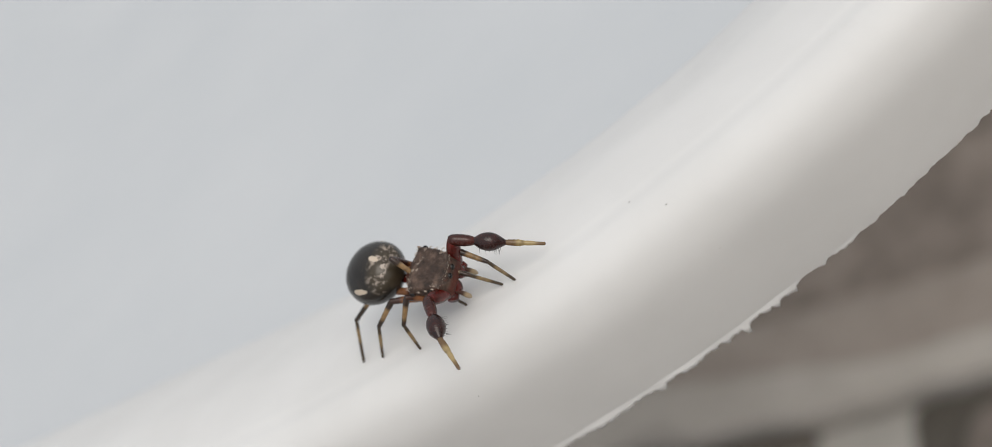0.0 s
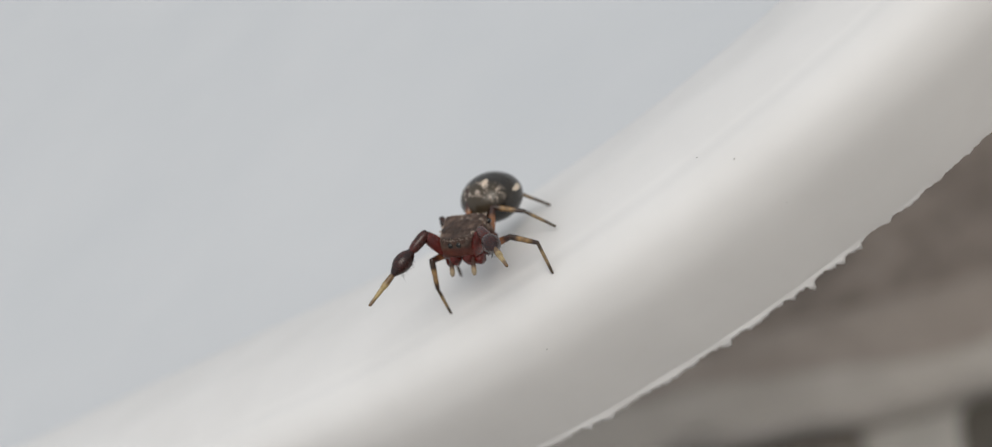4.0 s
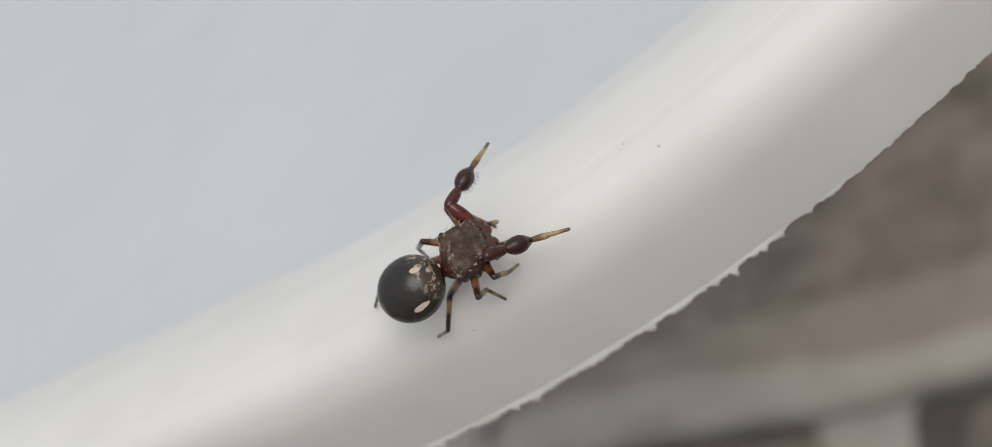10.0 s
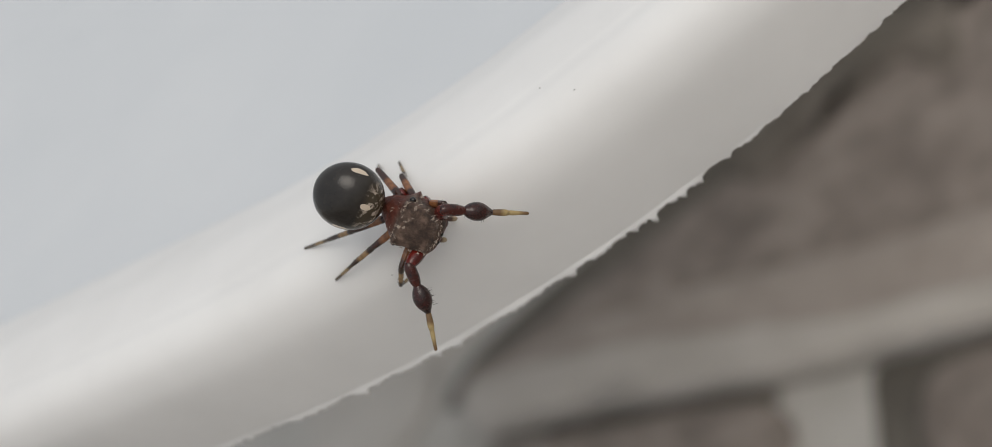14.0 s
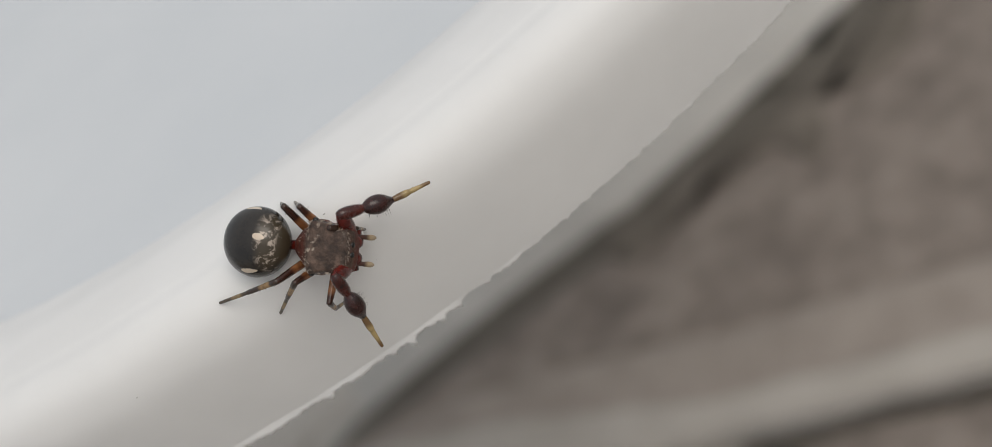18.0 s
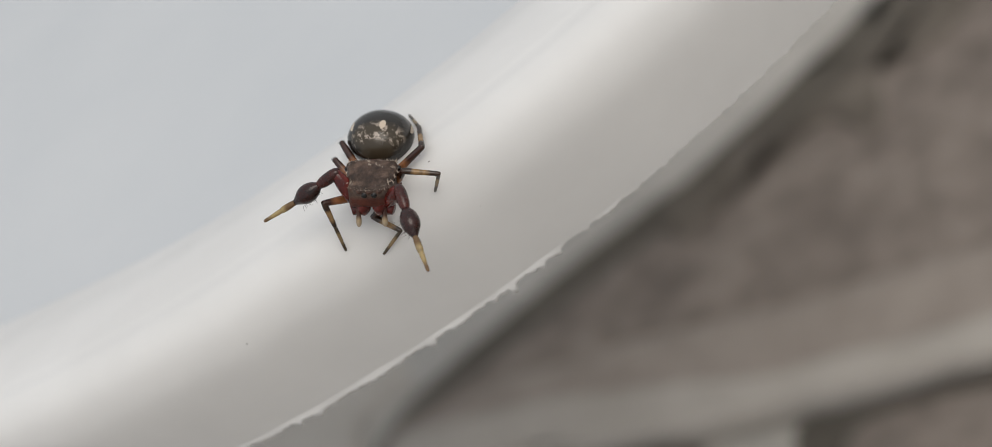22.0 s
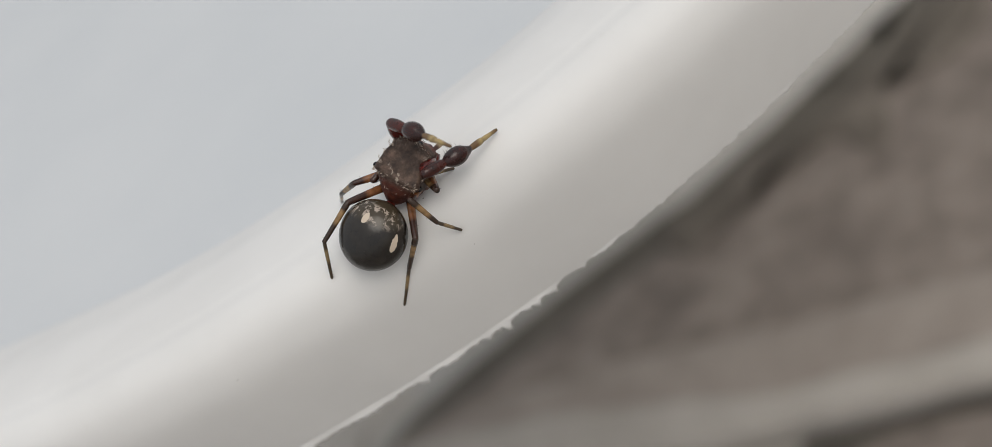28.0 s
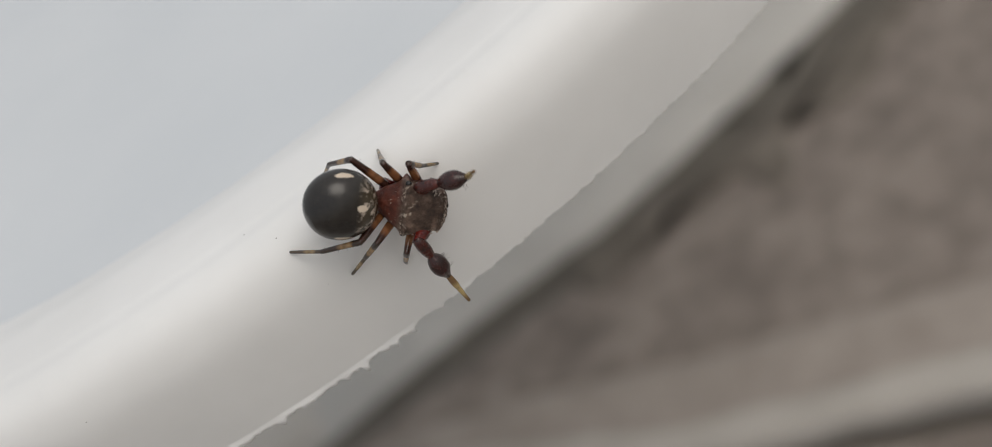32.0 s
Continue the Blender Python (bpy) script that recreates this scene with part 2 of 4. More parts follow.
def banded(name, base, band, length):
    """A thin leg joint: amber with a dark ring at each end."""
    m = Nodes(name, base, 0.27, 0.6)
    a = m.noise(2600, 4, 0.65)
    along = m.math("ADD", m.math("MULTIPLY", m.axis(0), 1.0 / length), m.math("MULTIPLY_ADD", a, 0.24, -0.12))
    c = m.ramp(along, [(0.0, band), (0.22, band), (0.36, base), (0.66, base), (0.84, band)])
    m.colour(m.mix(m.ramp(a, [(0.55, 0.0), (0.75, 0.5)]), c, tuple(0.5 * v for v in band)))
    m.bump(a, 0.00002, 0.6)
    return m.mat


def palp_skin():
    """Dark red-brown towards the root, pale amber at the tip."""
    m = Nodes("palp_cuticle", (0.3, 0.2, 0.09), 0.4, 0.5)
    a = m.noise(2600, 4, 0.65)
    along = m.math("ADD", m.math("MULTIPLY", m.axis(0), 1000.0), m.math("MULTIPLY_ADD", a, 0.2, -0.1))
    m.colour(m.ramp(along, [(0.0, (0.06, 0.012, 0.008)), (0.4, (0.055, 0.022, 0.012)), (0.56, (0.36, 0.27, 0.16)), (0.8, (0.33, 0.27, 0.19))]))
    m.bump(a, 0.00002, 0.6)
    return m.mat


M_BRIGHTENED_BED = brightened_bed()
M_SMEAR, M_PALER_STONE, M_BRIGHTENED_MORTAR, M_DARK_EDGE = smear(), paler_brown(), brightened_mortar(), dark_brown()
M_PLASTIC, M_DISH, M_STONE, M_MORTAR, M_JOINT_SHADE = white_plastic(), dish_plastic(), stone(), mortar(), joint_shade()
M_ABDOMEN, M_CARAPACE = abdomen_skin(), carapace_skin()
M_RED = cuticle("dark_red_cuticle", (0.03, 0.004, 0.003), (0.15, 0.014, 0.009), 0.17)
M_DARK = cuticle("black_brown_cuticle", (0.009, 0.004, 0.0035), (0.04, 0.01, 0.008), 0.2)
M_PATELLA = cuticle("red_brown_cuticle", (0.018, 0.006, 0.005), (0.075, 0.014, 0.009), 0.2)
M_PALP = palp_skin()
M_FORE_TIP = banded("amber_tarsus_cuticle", (0.38, 0.28, 0.12), (0.15, 0.085, 0.035), 1.45 * MM)
M_EYE = cuticle("black_eye", (0.006, 0.006, 0.006), (0.012, 0.011, 0.01), 0.12)
M_HAIR = cuticle("dark_bristle", (0.01, 0.008, 0.007), (0.03, 0.02, 0.015), 0.5)
M_LEG_UP = banded("brown_leg_cuticle", (0.25, 0.1, 0.038), (0.04, 0.014, 0.008), 1.2 * MM)
M_LEG_MID = banded("amber_leg_cuticle", (0.3, 0.18, 0.075), (0.035, 0.018, 0.01), 1.1 * MM)
M_LEG_TIP = banded("olive_leg_cuticle", (0.25, 0.17, 0.08), (0.06, 0.04, 0.022), 1.1 * MM)
M_PALE_HAIR = cuticle("pale_hair", (0.3, 0.24, 0.19), (0.55, 0.46, 0.38), 0.6)
M_SPECK = cuticle("grey_grit", (0.2, 0.188, 0.172), (0.32, 0.305, 0.285), 0.9)


# ---- building helpers ----
def mesh(name, verts, faces, material, smooth=True):
    me = bpy.data.meshes.new(name)
    me.from_pydata([tuple(v) for v in verts], [], faces)
    me.materials.append(material)
    if smooth:
        me.polygons.foreach_set("use_smooth", [True] * len(me.polygons))
    me.update()
    return me


def part(name, me, parent, label=""):
    ob = new(name, me)
    ob.parent = parent
    if label:
        ob["label"] = label
    return ob


def rings(loops, cap=True):
    """Verts and faces of a skin over equal closed loops."""
    n = len(loops[0])
    verts = [v for loop in loops for v in loop]
    faces = []
    for i in range(len(loops) - 1):
        for j in range(n):
            k = (j + 1) % n
            faces.append((i * n + j, i * n + k, (i + 1) * n + k, (i + 1) * n + j))
    if cap:
        faces.append(tuple(reversed(range(n))))
        faces.append(tuple(range((len(loops) - 1) * n, len(loops) * n)))
    return verts, faces


def smooth_line(points, steps):
    """A Catmull-Rom line through the points."""
    p = [Vector(q) for q in points]
    p = [p[0] * 2 - p[1]] + p + [p[-1] * 2 - p[-2]]
    out = []
    for i in range(1, len(p) - 2):
        a, b, c, d = p[i - 1 : i + 3]
        for k in range(steps):
            t = k / steps
            out.append(0.5 * (2 * b + (c - a) * t + (2 * a - 5 * b + 4 * c - d) * t * t + (3 * b - a - 3 * c + d) * t**3))
    out.append(p[-2])
    return out


# ---- the white stand and its rim ----
RIM_R, RIM_Z = 0.05052, 0.2
OUTER = [(-0.02, 0.2), (0.3, 1.3), (0.72, 3.0), (0.95, 4.3), (0.93, 5.15), (0.68, 5.95), (0.2, 6.48), (-0.45, 6.76), (-1.05, 6.8), (-1.6, 6.86), (-2.8, 6.82), (-4.4, 6.6), (-6.2, 6.0), (-8.2, 5.2), (-10.2, 4.1), (-11.8, 3.0), (-13.0, 1.7), (-13.8, 0.2)]
OUTER_LINE = smooth_line([(a * MM, b * MM) for a, b in OUTER], 6)


# plan of the tabletop: a rounded oblong; lengths run from the middle of the near corner
ARC_A, ARC_B = radians(-23), radians(67)
SIDE_R, SIDE_L = 0.34, 0.175
TO_RIGHT = Vector((math.cos(ARC_B), math.sin(ARC_B)))
TO_LEFT = Vector((-math.sin(ARC_B), math.cos(ARC_B)))
ROUND_LEN = RIM_R * math.pi / 2
GIRTH = 4 * ROUND_LEN + 2 * (SIDE_R + SIDE_L)


def outline(s):
    """A place on the edge of the tabletop, s metres along it, and the way out."""
    s = (s - ARC_A * RIM_R) % GIRTH
    middle, turn = Vector((0.0, 0.0)), ARC_A
    for side, way in ((SIDE_R, TO_RIGHT), (SIDE_L, TO_LEFT), (SIDE_R, -TO_RIGHT), (SIDE_L, -TO_LEFT)):
        if s <= ROUND_LEN:
            a = turn + s / RIM_R
            out = Vector((math.sin(a), -math.cos(a)))
            return middle + out * RIM_R, out
        s -= ROUND_LEN
        turn += math.pi / 2
        out = Vector((math.sin(turn), -math.cos(turn)))
        if s <= side:
            return middle + out * RIM_R + way * s, out
        s -= side
        middle = middle + way * side
    return middle, out


def at_rim(angle, r, z):
    """The place at an angle round the near corner (as a length along the edge), r out from the edge and z over the rim's foot."""
    p, out = outline(angle * RIM_R)
    p = p + out * r
    return Vector((p.x, p.y, RIM_Z + z))


table = tagged(new("side_table"), "white plastic side table with a rolled rim and ragged edge", "side table")
near = [-0.085 + 0.165 * i / 420 for i in range(421)]
ROUND = [s / RIM_R for s in near] + [(0.08 + (GIRTH - 0.165) * i / 160) / RIM_R for i in range(1, 160)]


def waver(a):
    return noise.noise((a * 9, 0.3, 1.7)) + 0.5 * noise.noise((a * 31, 2.3, 0.7))


def turned(name, line, material, label="", wobble=0.0, fill=False):
    loops = []
    for a in ROUND:
        w = wobble * waver(a)
        loops.append([at_rim(a, p[0] + w, p[1]) for p in line])
    n = len(line)
    verts = [v for loop in loops for v in loop]
    faces = []
    for i in range(len(loops)):
        k = (i + 1) % len(loops)
        for j in range(n - 1):
            faces.append((i * n + j, k * n + j, k * n + j + 1, i * n + j + 1))
    if fill:
        faces.append(tuple(i * n + n - 1 for i in range(len(loops))))
    return part(name, mesh(name, verts, faces, material), table, label)


INNER = [(-13.8, 0.2), (-14.1, -1.0), (-13.6, -1.6), (-12.2, 0.4), (-10.6, 2.2), (-8.4, 3.7), (-5.5, 4.9), (-3.0, 5.5), (-1.2, 5.3), (-0.55, 4.2), (-0.7, 2.6), (-0.9, 1.2), (-0.8, 0.35), (-0.35, 0.16), (-0.02, 0.2)]
INNER_LINE = smooth_line([(a * MM, b * MM) for a, b in INNER], 3)
turned("rim", OUTER_LINE + INNER_LINE[1:], M_PLASTIC, "rolled white plastic rim with a faint mould groove", 0.00006)
turned("tabletop", [(a * MM, b * MM) for a, b in ((-13.9, -0.9), (-14.6, -1.25), (-17, -1.5), (-25, -1.7), (-34, -1.8))], M_DISH, "smooth pale grey tabletop inside the rim", 0.0, True)
turned("underside", [(a * MM, b * MM) for a, b in ((-13.7, -1.5), (-14.6, -2.6), (-25, -3.2), (-34, -3.3))], M_PLASTIC, "", 0.0, True)


def ragged(u):
    """How far the moulding edge hangs below the rim's foot, u metres along it, in millimetres."""
    x = u / MM
    d = 0.27 + 0.10 * noise.noise((x * 0.5, 4.1, 0)) + 0.09 * noise.noise((x * 1.5, 0.4, 3)) + 0.08 * noise.noise((x * 3.7, 7.4, 1)) + 0.05 * noise.noise((x * 9.0, 2.4, 1))
    # torn steps: the edge comes away in short shelves, some of them deep
    for rate, size, row in ((0.8, 0.3, 1.0), (1.9, 0.2, 4.0)):
        k = x * rate + 0.7 * noise.noise((x * 0.6, 9.0, row))
        own = noise.noise((math.floor(k) * 3.3, row, 1.0))
        d += size * ((k - math.floor(k)) - 0.5) * max(0.0, 0.35 + 1.6 * own)
    # the hanging flake and the nick beside it, then the long step
    d += 0.36 * math.exp(-(((x - 0.03) / 0.12) ** 4)) - 0.18 * math.exp(-(((x + 0.2) / 0.09) ** 2))
    # a broader stretch of flash
    d += 0.07 * math.exp(-(((x + 8.0) / 4.8) ** 4)) * (1 + 0.8 * noise.noise((x * 0.9, 3.0, 7.0)))
    d -= 0.16 / (1 + math.exp(-(x - 2.55) * 12))
    return max(0.03, d)


def moulding_edge():
    count = 1300
    rows = []
    for i in range(count + 1):
        a = (-0.055 + 0.11 * i / count) / RIM_R
        u = a * RIM_R
        d = ragged(u) * MM
        x = u / MM
        curl = (0.5 + 0.5 * noise.noise((x * 1.3, 1.1, 2.0))) * (0.08 + 0.1 * math.exp(-(((x + 8.0) / 4.8) ** 4))) * MM
        foot = 0.2 * MM
        w = 0.00006 * waver(a)
        k = 0.02 + 0.35 * noise.noise((x * 0.55, 6.0, 2.0)) - (0.35 if x > 2.55 else 0.0)
        rows.append([at_rim(a, w + r, foot + z) for r, z in ((0.012 * MM, 0.06 * MM), (0.4 * k * d + 0.1 * curl, -0.5 * d), (k * d + 0.3 * curl, -d), (k * d + 0.3 * curl - 0.1 * MM, -d + 0.02 * MM), (-0.3 * MM, -0.02 * MM))])
    n = 5
    verts = [v for r in rows for v in r]
    faces = [(i * n + j, (i + 1) * n + j, (i + 1) * n + j + 1, i * n + j + 1) for i in range(count) for j in range(n - 1)]
    part("moulding_flash", mesh("moulding_flash", verts, faces, M_PLASTIC), table, "thin torn plastic flash along the edge")


moulding_edge()


def table_leg(place):
    foot = Vector((place.x, place.y, -0.0055))
    head = Vector((place.x * 0.97, place.y * 0.97, RIM_Z - 2.6 * MM))
    loops = []
    for k in range(9):
        c = head.lerp(foot, k / 8)
        w = (13 - 4.0 * k / 8) * MM
        loops.append([c + Vector((w * math.cos(t), w * math.sin(t), 0)) for t in [2 * math.pi * j / 20 for j in range(20)]])
    part("leg", mesh("leg", *rings(loops), M_PLASTIC), table)


for place in (TO_RIGHT * SIDE_R, TO_LEFT * SIDE_L, TO_RIGHT * SIDE_R + TO_LEFT * SIDE_L):
    table_leg(place)

# grit lying on the rim: angle in mm along it, then r and z
for u, r, z, size in [(-0.3, -0.95, 6.79, 0.036), (0.7, 0.12, 6.52, 0.034), (6.06, 0.17, 6.48, 0.04), (-8.6, 0.95, 4.95, 0.03), (1.16, 0.95, 4.3, 0.018)]:
    centre = at_rim(u * MM / RIM_R, r * MM, z * MM)
    loops = []
    for k in range(5):
        f = -1 + 2 * k / 4
        w = size * MM * math.sqrt(max(0.02, 1 - f * f))
        loops.append([centre + Vector((w * math.cos(q) * (1 + 0.3 * math.sin(3 * q + u)), w * math.sin(q), f * size * MM * 0.35)) for q in [2 * math.pi * j / 9 for j in range(9)]])
    tagged(new("grit", mesh("grit", *rings(loops), M_SPECK)), "tiny grey grain of grit on the white rim", "grit", "grit on the rim")


# ---- the paving below ----
def sheet(name, half, z, material, label, step=26):
    verts, faces = [], []
    marks = [-half + 2 * half * i / step for i in range(step + 1)]
    for y in marks:
        for x in marks:
            verts.append((x, y, z))
    for j in range(step):
        for i in range(step):
            k = j * (step + 1) + i
            faces.append((k, k + 1, k + step + 2, k + step + 1))
    return tagged(new(name, mesh(name, verts, faces, material)), label, "ground", kind="structure")


ground = sheet("ground", 400.0, -0.0055, M_MORTAR, "pale grey mortar bed between the flagstones")


def slab(name, corners, top, deep, material, parent, soft, seed, swell=0.0):
    """A flat stone with rounded corners and worn edges; corners in millimetres on the ground."""
    pts = [Vector((x * MM, y * MM, 0)) for x, y in corners]
    area = sum(a.x * b.y - b.x * a.y for a, b in zip(pts, pts[1:] + pts[:1]))
    if area < 0:
        pts.reverse()
    line = []
    n = len(pts)
    for i, p in enumerate(pts):
        a, b = pts[i - 1], pts[(i + 1) % n]
        ra, rb = min(soft, (a - p).length * 0.45), min(soft, (b - p).length * 0.45)
        s, e = p + (a - p).normalized() * ra, p + (b - p).normalized() * rb
        for k in range(7):
            t = k / 6
            line.append(s * (1 - t) ** 2 + p * 2 * t * (1 - t) + e * t * t)
    full = []
    for p, q in zip(line, line[1:] + line[:1]):
        cuts = max(1, int((q - p).length / 0.008))
        full += [p.lerp(q, k / cuts) for k in range(cuts)]
    full = [p + Vector((noise.noise((p.x * 60, p.y * 60, seed)), noise.noise((p.x * 60, p.y * 60, seed + 9)), 0)) * 0.0012 for p in full]
    mid = sum(full, Vector()) / len(full)
    loops = []
    for inset, z in ((0.0, deep), (0.0, top - 0.004), (0.0012, top - 0.0015), (0.004, top), (0.02, top + swell * 0.4)):
        loops.append([p + (mid - p).normalized() * min(inset, (mid - p).length * 0.6) + Vector((0, 0, z)) for p in full])
    return part(name, mesh(name, *rings(loops), material), parent)


paving = tagged(new("paving"), "brown flagstones set in pale grey mortar, seen far below the rim", "paving", kind="structure")
FLAGS = [[(-105, 206), (-72, 207), (-24, 210), (9, 213), (41, 215), (59, 216.5), (81, 219), (110, 228), (150, 245), (190, 121), (93, 87), (58, 110), (-19, 157), (-92, 197)], [(-106, 181), (-66, 161), (-20, 133.5), (-24, 116), (-56, 114), (-102, 150)], [(8, 119), (50, 97), (104, 69), (61, 22), (-8, 82)]]
for i, corners in enumerate(FLAGS):
    slab("flagstone", corners, 0.0, -0.02, M_STONE, paving, 0.016, i * 3.7, 0.002)
# dark slabs stand in for shadow along the stones' edges and under the rim
SEAMS = [[(-110, 205), (-106, 213), (-92, 220), (-44, 228), (-6, 231), (24, 233), (43, 236), (71, 243), (100, 251), (150, 268), (152, 248), (110, 233), (81, 223), (41, 217), (-24, 209), (-72, 204), (-103, 203)], [(-86, 168), (-82, 174), (-64, 167), (-17, 140), (-20, 131), (-65, 158)], [(-13, 100), (-1, 130), (18, 121), (50, 105), (107, 73), (102, 67), (46, 97), (10, 113), (0, 98)]]
for i, corners in enumerate(SEAMS):
    slab("shade_seam", corners, -0.0045, -0.012, M_JOINT_SHADE, paving, 0.008, 40 + i * 2.3, 0.0)
# added pale strip: its colour offsets the shade under the tabletop
slab("brightened_strip", [(-158, 220), (-152, 278), (-60, 285), (-34, 258), (-49, 230), (-107, 225), (-109, 209), (-138, 190)], -0.003, -0.02, M_BRIGHTENED_BED, paving, 0.02, 71.0, 0.0)
# mortar beside the rim, coloured brighter because the tabletop shades it
slab("brightened_mortar_strip", [(-92, 219), (-44, 227), (-6, 230), (24, 232), (43, 235), (71, 242), (100, 250), (150, 267), (190, 340), (60, 350), (-80, 300)], -0.0026, -0.02, M_BRIGHTENED_MORTAR, paving, 0.02, 77.0, 0.0)
# an irregular darker brown patch over the stone's edge
slab("dark_edge_patch", [(-2, 215), (20, 216), (41, 217), (59, 219), (81, 222), (112, 231), (140, 243), (138, 232), (116, 222), (104, 209), (93, 206), (84, 213), (75, 209), (67, 191), (61, 190), (56, 208), (42, 208), (28, 207), (14, 200), (4, 197), (1, 205)], 0.0022, -0.006, M_DARK_EDGE, paving, 0.008, 61.0, 0.0)
# a paler brown strip on the stone, then mortar smeared flush over the joint
slab("paler_stone_strip", [(-99, 206), (-60, 196), (-10, 172), (60, 133), (112, 106), (108, 76), (54, 105), (14, 125), (-15, 142), (-56, 169), (-99, 190)], 0.0021, -0.006, M_PALER_STONE, paving, 0.01, 95.0, 0.0)
slab("mortar_smear", [(-99, 202), (-70, 188), (-46, 173), (-12, 148), (11, 133), (35, 120.5), (58, 109), (110, 82), (107, 72), (50, 102), (17, 118), (-1, 129), (-18, 136.5), (-66, 165.5), (-99, 183)], 0.0034, -0.006, M_SMEAR, paving, 0.01, 83.0, 0.0)
# the wider paving goes on all round
rng = random.Random(8)
for i in range(-8, 9):
    for j in range(-8, 9):
        cx, cy = i * 172 + (j % 2) * 80 + rng.uniform(-14, 14), j * 150 + rng.uniform(-12, 12)
        corners = [(cx + sx * (76 + rng.uniform(-12, 6)), cy + sy * (64 + rng.uniform(-10, 6))) for sx, sy in ((-1, -1), (0.1, -1.04), (1, -1), (1.03, 0.1), (1, 1), (-0.1, 1.04), (-1, 1), (-1.03, -0.1))]
        if cx > -360 and cx < 290 and cy > -70 and cy < 490:
            continue
        slab("flagstone", corners, rng.uniform(-0.0015, 0.001), -0.02, M_STONE, paving, 0.016, 90 + i * 17 + j, 0.002)


# ---- the spider ----
spider = tagged(new("spider"), "dark jumping spider, glossy round abdomen, thick red forelegs", "spider")


def loft(sections, n=30, rough=0.0, seed=0.0, freq=1400.0):
    """A closed skin along x: sections of (x, half width, middle height, half height, squareness), in millimetres."""
    line = smooth_line_n(sections, 5)
    loops = []
    for x, w, zc, h, e in line:
        loop = []
        for j in range(n):
            t = 2 * math.pi * j / n
            c, s = math.cos(t), math.sin(t)
            y = w * math.copysign(abs(c) ** (2 / e), c)
            z = zc + h * math.copysign(abs(s) ** (2 / e), s)
            v = Vector((x, y, z)) * MM
            if rough:
                k = rough * MM * (noise.noise(v * freq + Vector((seed, 0, 0))) + 0.5 * noise.noise(v * freq * 2.3))
                v += Vector((0.3 * c, c, s)) * k
            loop.append(v)
        loops.append(loop)
    return rings(loops)


def smooth_line_n(rows, steps):
    """A Catmull-Rom line through rows of any length."""
    p = [np.array(r, float) for r in rows]
    p = [2 * p[0] - p[1]] + p + [2 * p[-1] - p[-2]]
    out = []
    for i in range(1, len(p) - 2):
        a, b, c, d = p[i - 1 : i + 3]
        for k in range(steps):
            t = k / steps
            q = 0.5 * (2 * b + (c - a) * t + (2 * a - 5 * b + 4 * c - d) * t * t + (3 * b - a - 3 * c + d) * t**3)
            q[1] = max(q[1], 0.01)
            out.append(q)
    out.append(p[-2])
    return out


def limb(sections, n=14):
    """A leg joint along x from its root: (x, radius) in millimetres."""
    return loft([(x, r, 0.0, r, 2.0) for x, r in sections], n)


def ball(radius, n=16, m=10, squash=(1, 1, 1), rough=0.0):
    loops = []
    for i in range(m + 1):
        f = math.pi * (0.02 + 0.96 * i / m)
        loop = []
        for j in range(n):
            t = 2 * math.pi * j / n
            v = Vector((-math.cos(f) * squash[0], math.sin(f) * math.cos(t) * squash[1], math.sin(f) * math.sin(t) * squash[2])) * radius * MM
            if rough:
                v *= 1 + rough * noise.noise(v * 900)
            loop.append(v)
        loops.append(loop)
    return rings(loops)


CARAPACE_Z, ABDOMEN_REACH = 1.55, 1.272
CARAPACE = [(-1.38, 0.16, -0.2, 0.18, 2.0), (-1.24, 0.32, -0.12, 0.3, 2.1), (-0.97, 0.52, -0.03, 0.44, 2.2), (-0.68, 0.68, 0.05, 0.56, 2.6), (-0.48, 0.82, 0.09, 0.64, 3.6), (-0.34, 0.93, 0.11, 0.68, 6.0), (-0.16, 0.86, 0.11, 0.65, 7.0), (0.3, 0.79, 0.11, 0.55, 7.0), (0.66, 0.73, 0.11, 0.46, 7.0), (0.85, 0.74, 0.13, 0.41, 6.0), (0.97, 0.64, 0.13, 0.34, 4.4), (1.05, 0.46, 0.12, 0.24, 3.2)]
carapace = part("carapace", mesh("carapace", *loft(CARAPACE, 56, 0.06, 3.0, 2600.0), M_CARAPACE), spider, "rough grey-brown carapace with red-brown rear")
carapace.location = (0, 0, CARAPACE_Z * MM)
abdomen = part("abdomen", mesh("abdomen", *ball(1.0, 56, 36, (1.25, 1.21, 0.94), 0.014), M_ABDOMEN), spider, "glossy black globe with pale spots")
pedicel = part("pedicel", mesh("pedicel", *limb([(0, 0.15), (0.3, 0.17), (0.55, 0.16)]), M_RED), spider)
pedicel.location = (-1.72 * MM, 0, 1.45 * MM)
spinneret = part("spinneret", mesh("spinneret", *limb([(0, 0.2), (0.2, 0.16), (0.34, 0.07)]), M_DARK), abdomen)
spinneret.location = (-0.8 * MM, 0, -0.72 * MM)
spinneret.rotation_euler = (0, radians(50), radians(180))

# eyes: a front row of four and two pairs along the sides
for x, y, z, r in ((0.99, 0.17, 1.84, 0.12), (0.99, -0.17, 1.84, 0.12), (0.92, 0.45, 1.86, 0.08), (0.92, -0.45, 1.86, 0.08), (0.3, 0.78, 1.95, 0.05), (0.3, -0.78, 1.95, 0.05), (-0.33, 0.88, 2.02, 0.11), (-0.33, -0.88, 2.02, 0.11)):
    e = part("eye", mesh("eye", *ball(r, 14, 8), M_EYE), spider)
    e.location = (x * MM, y * MM, z * MM)
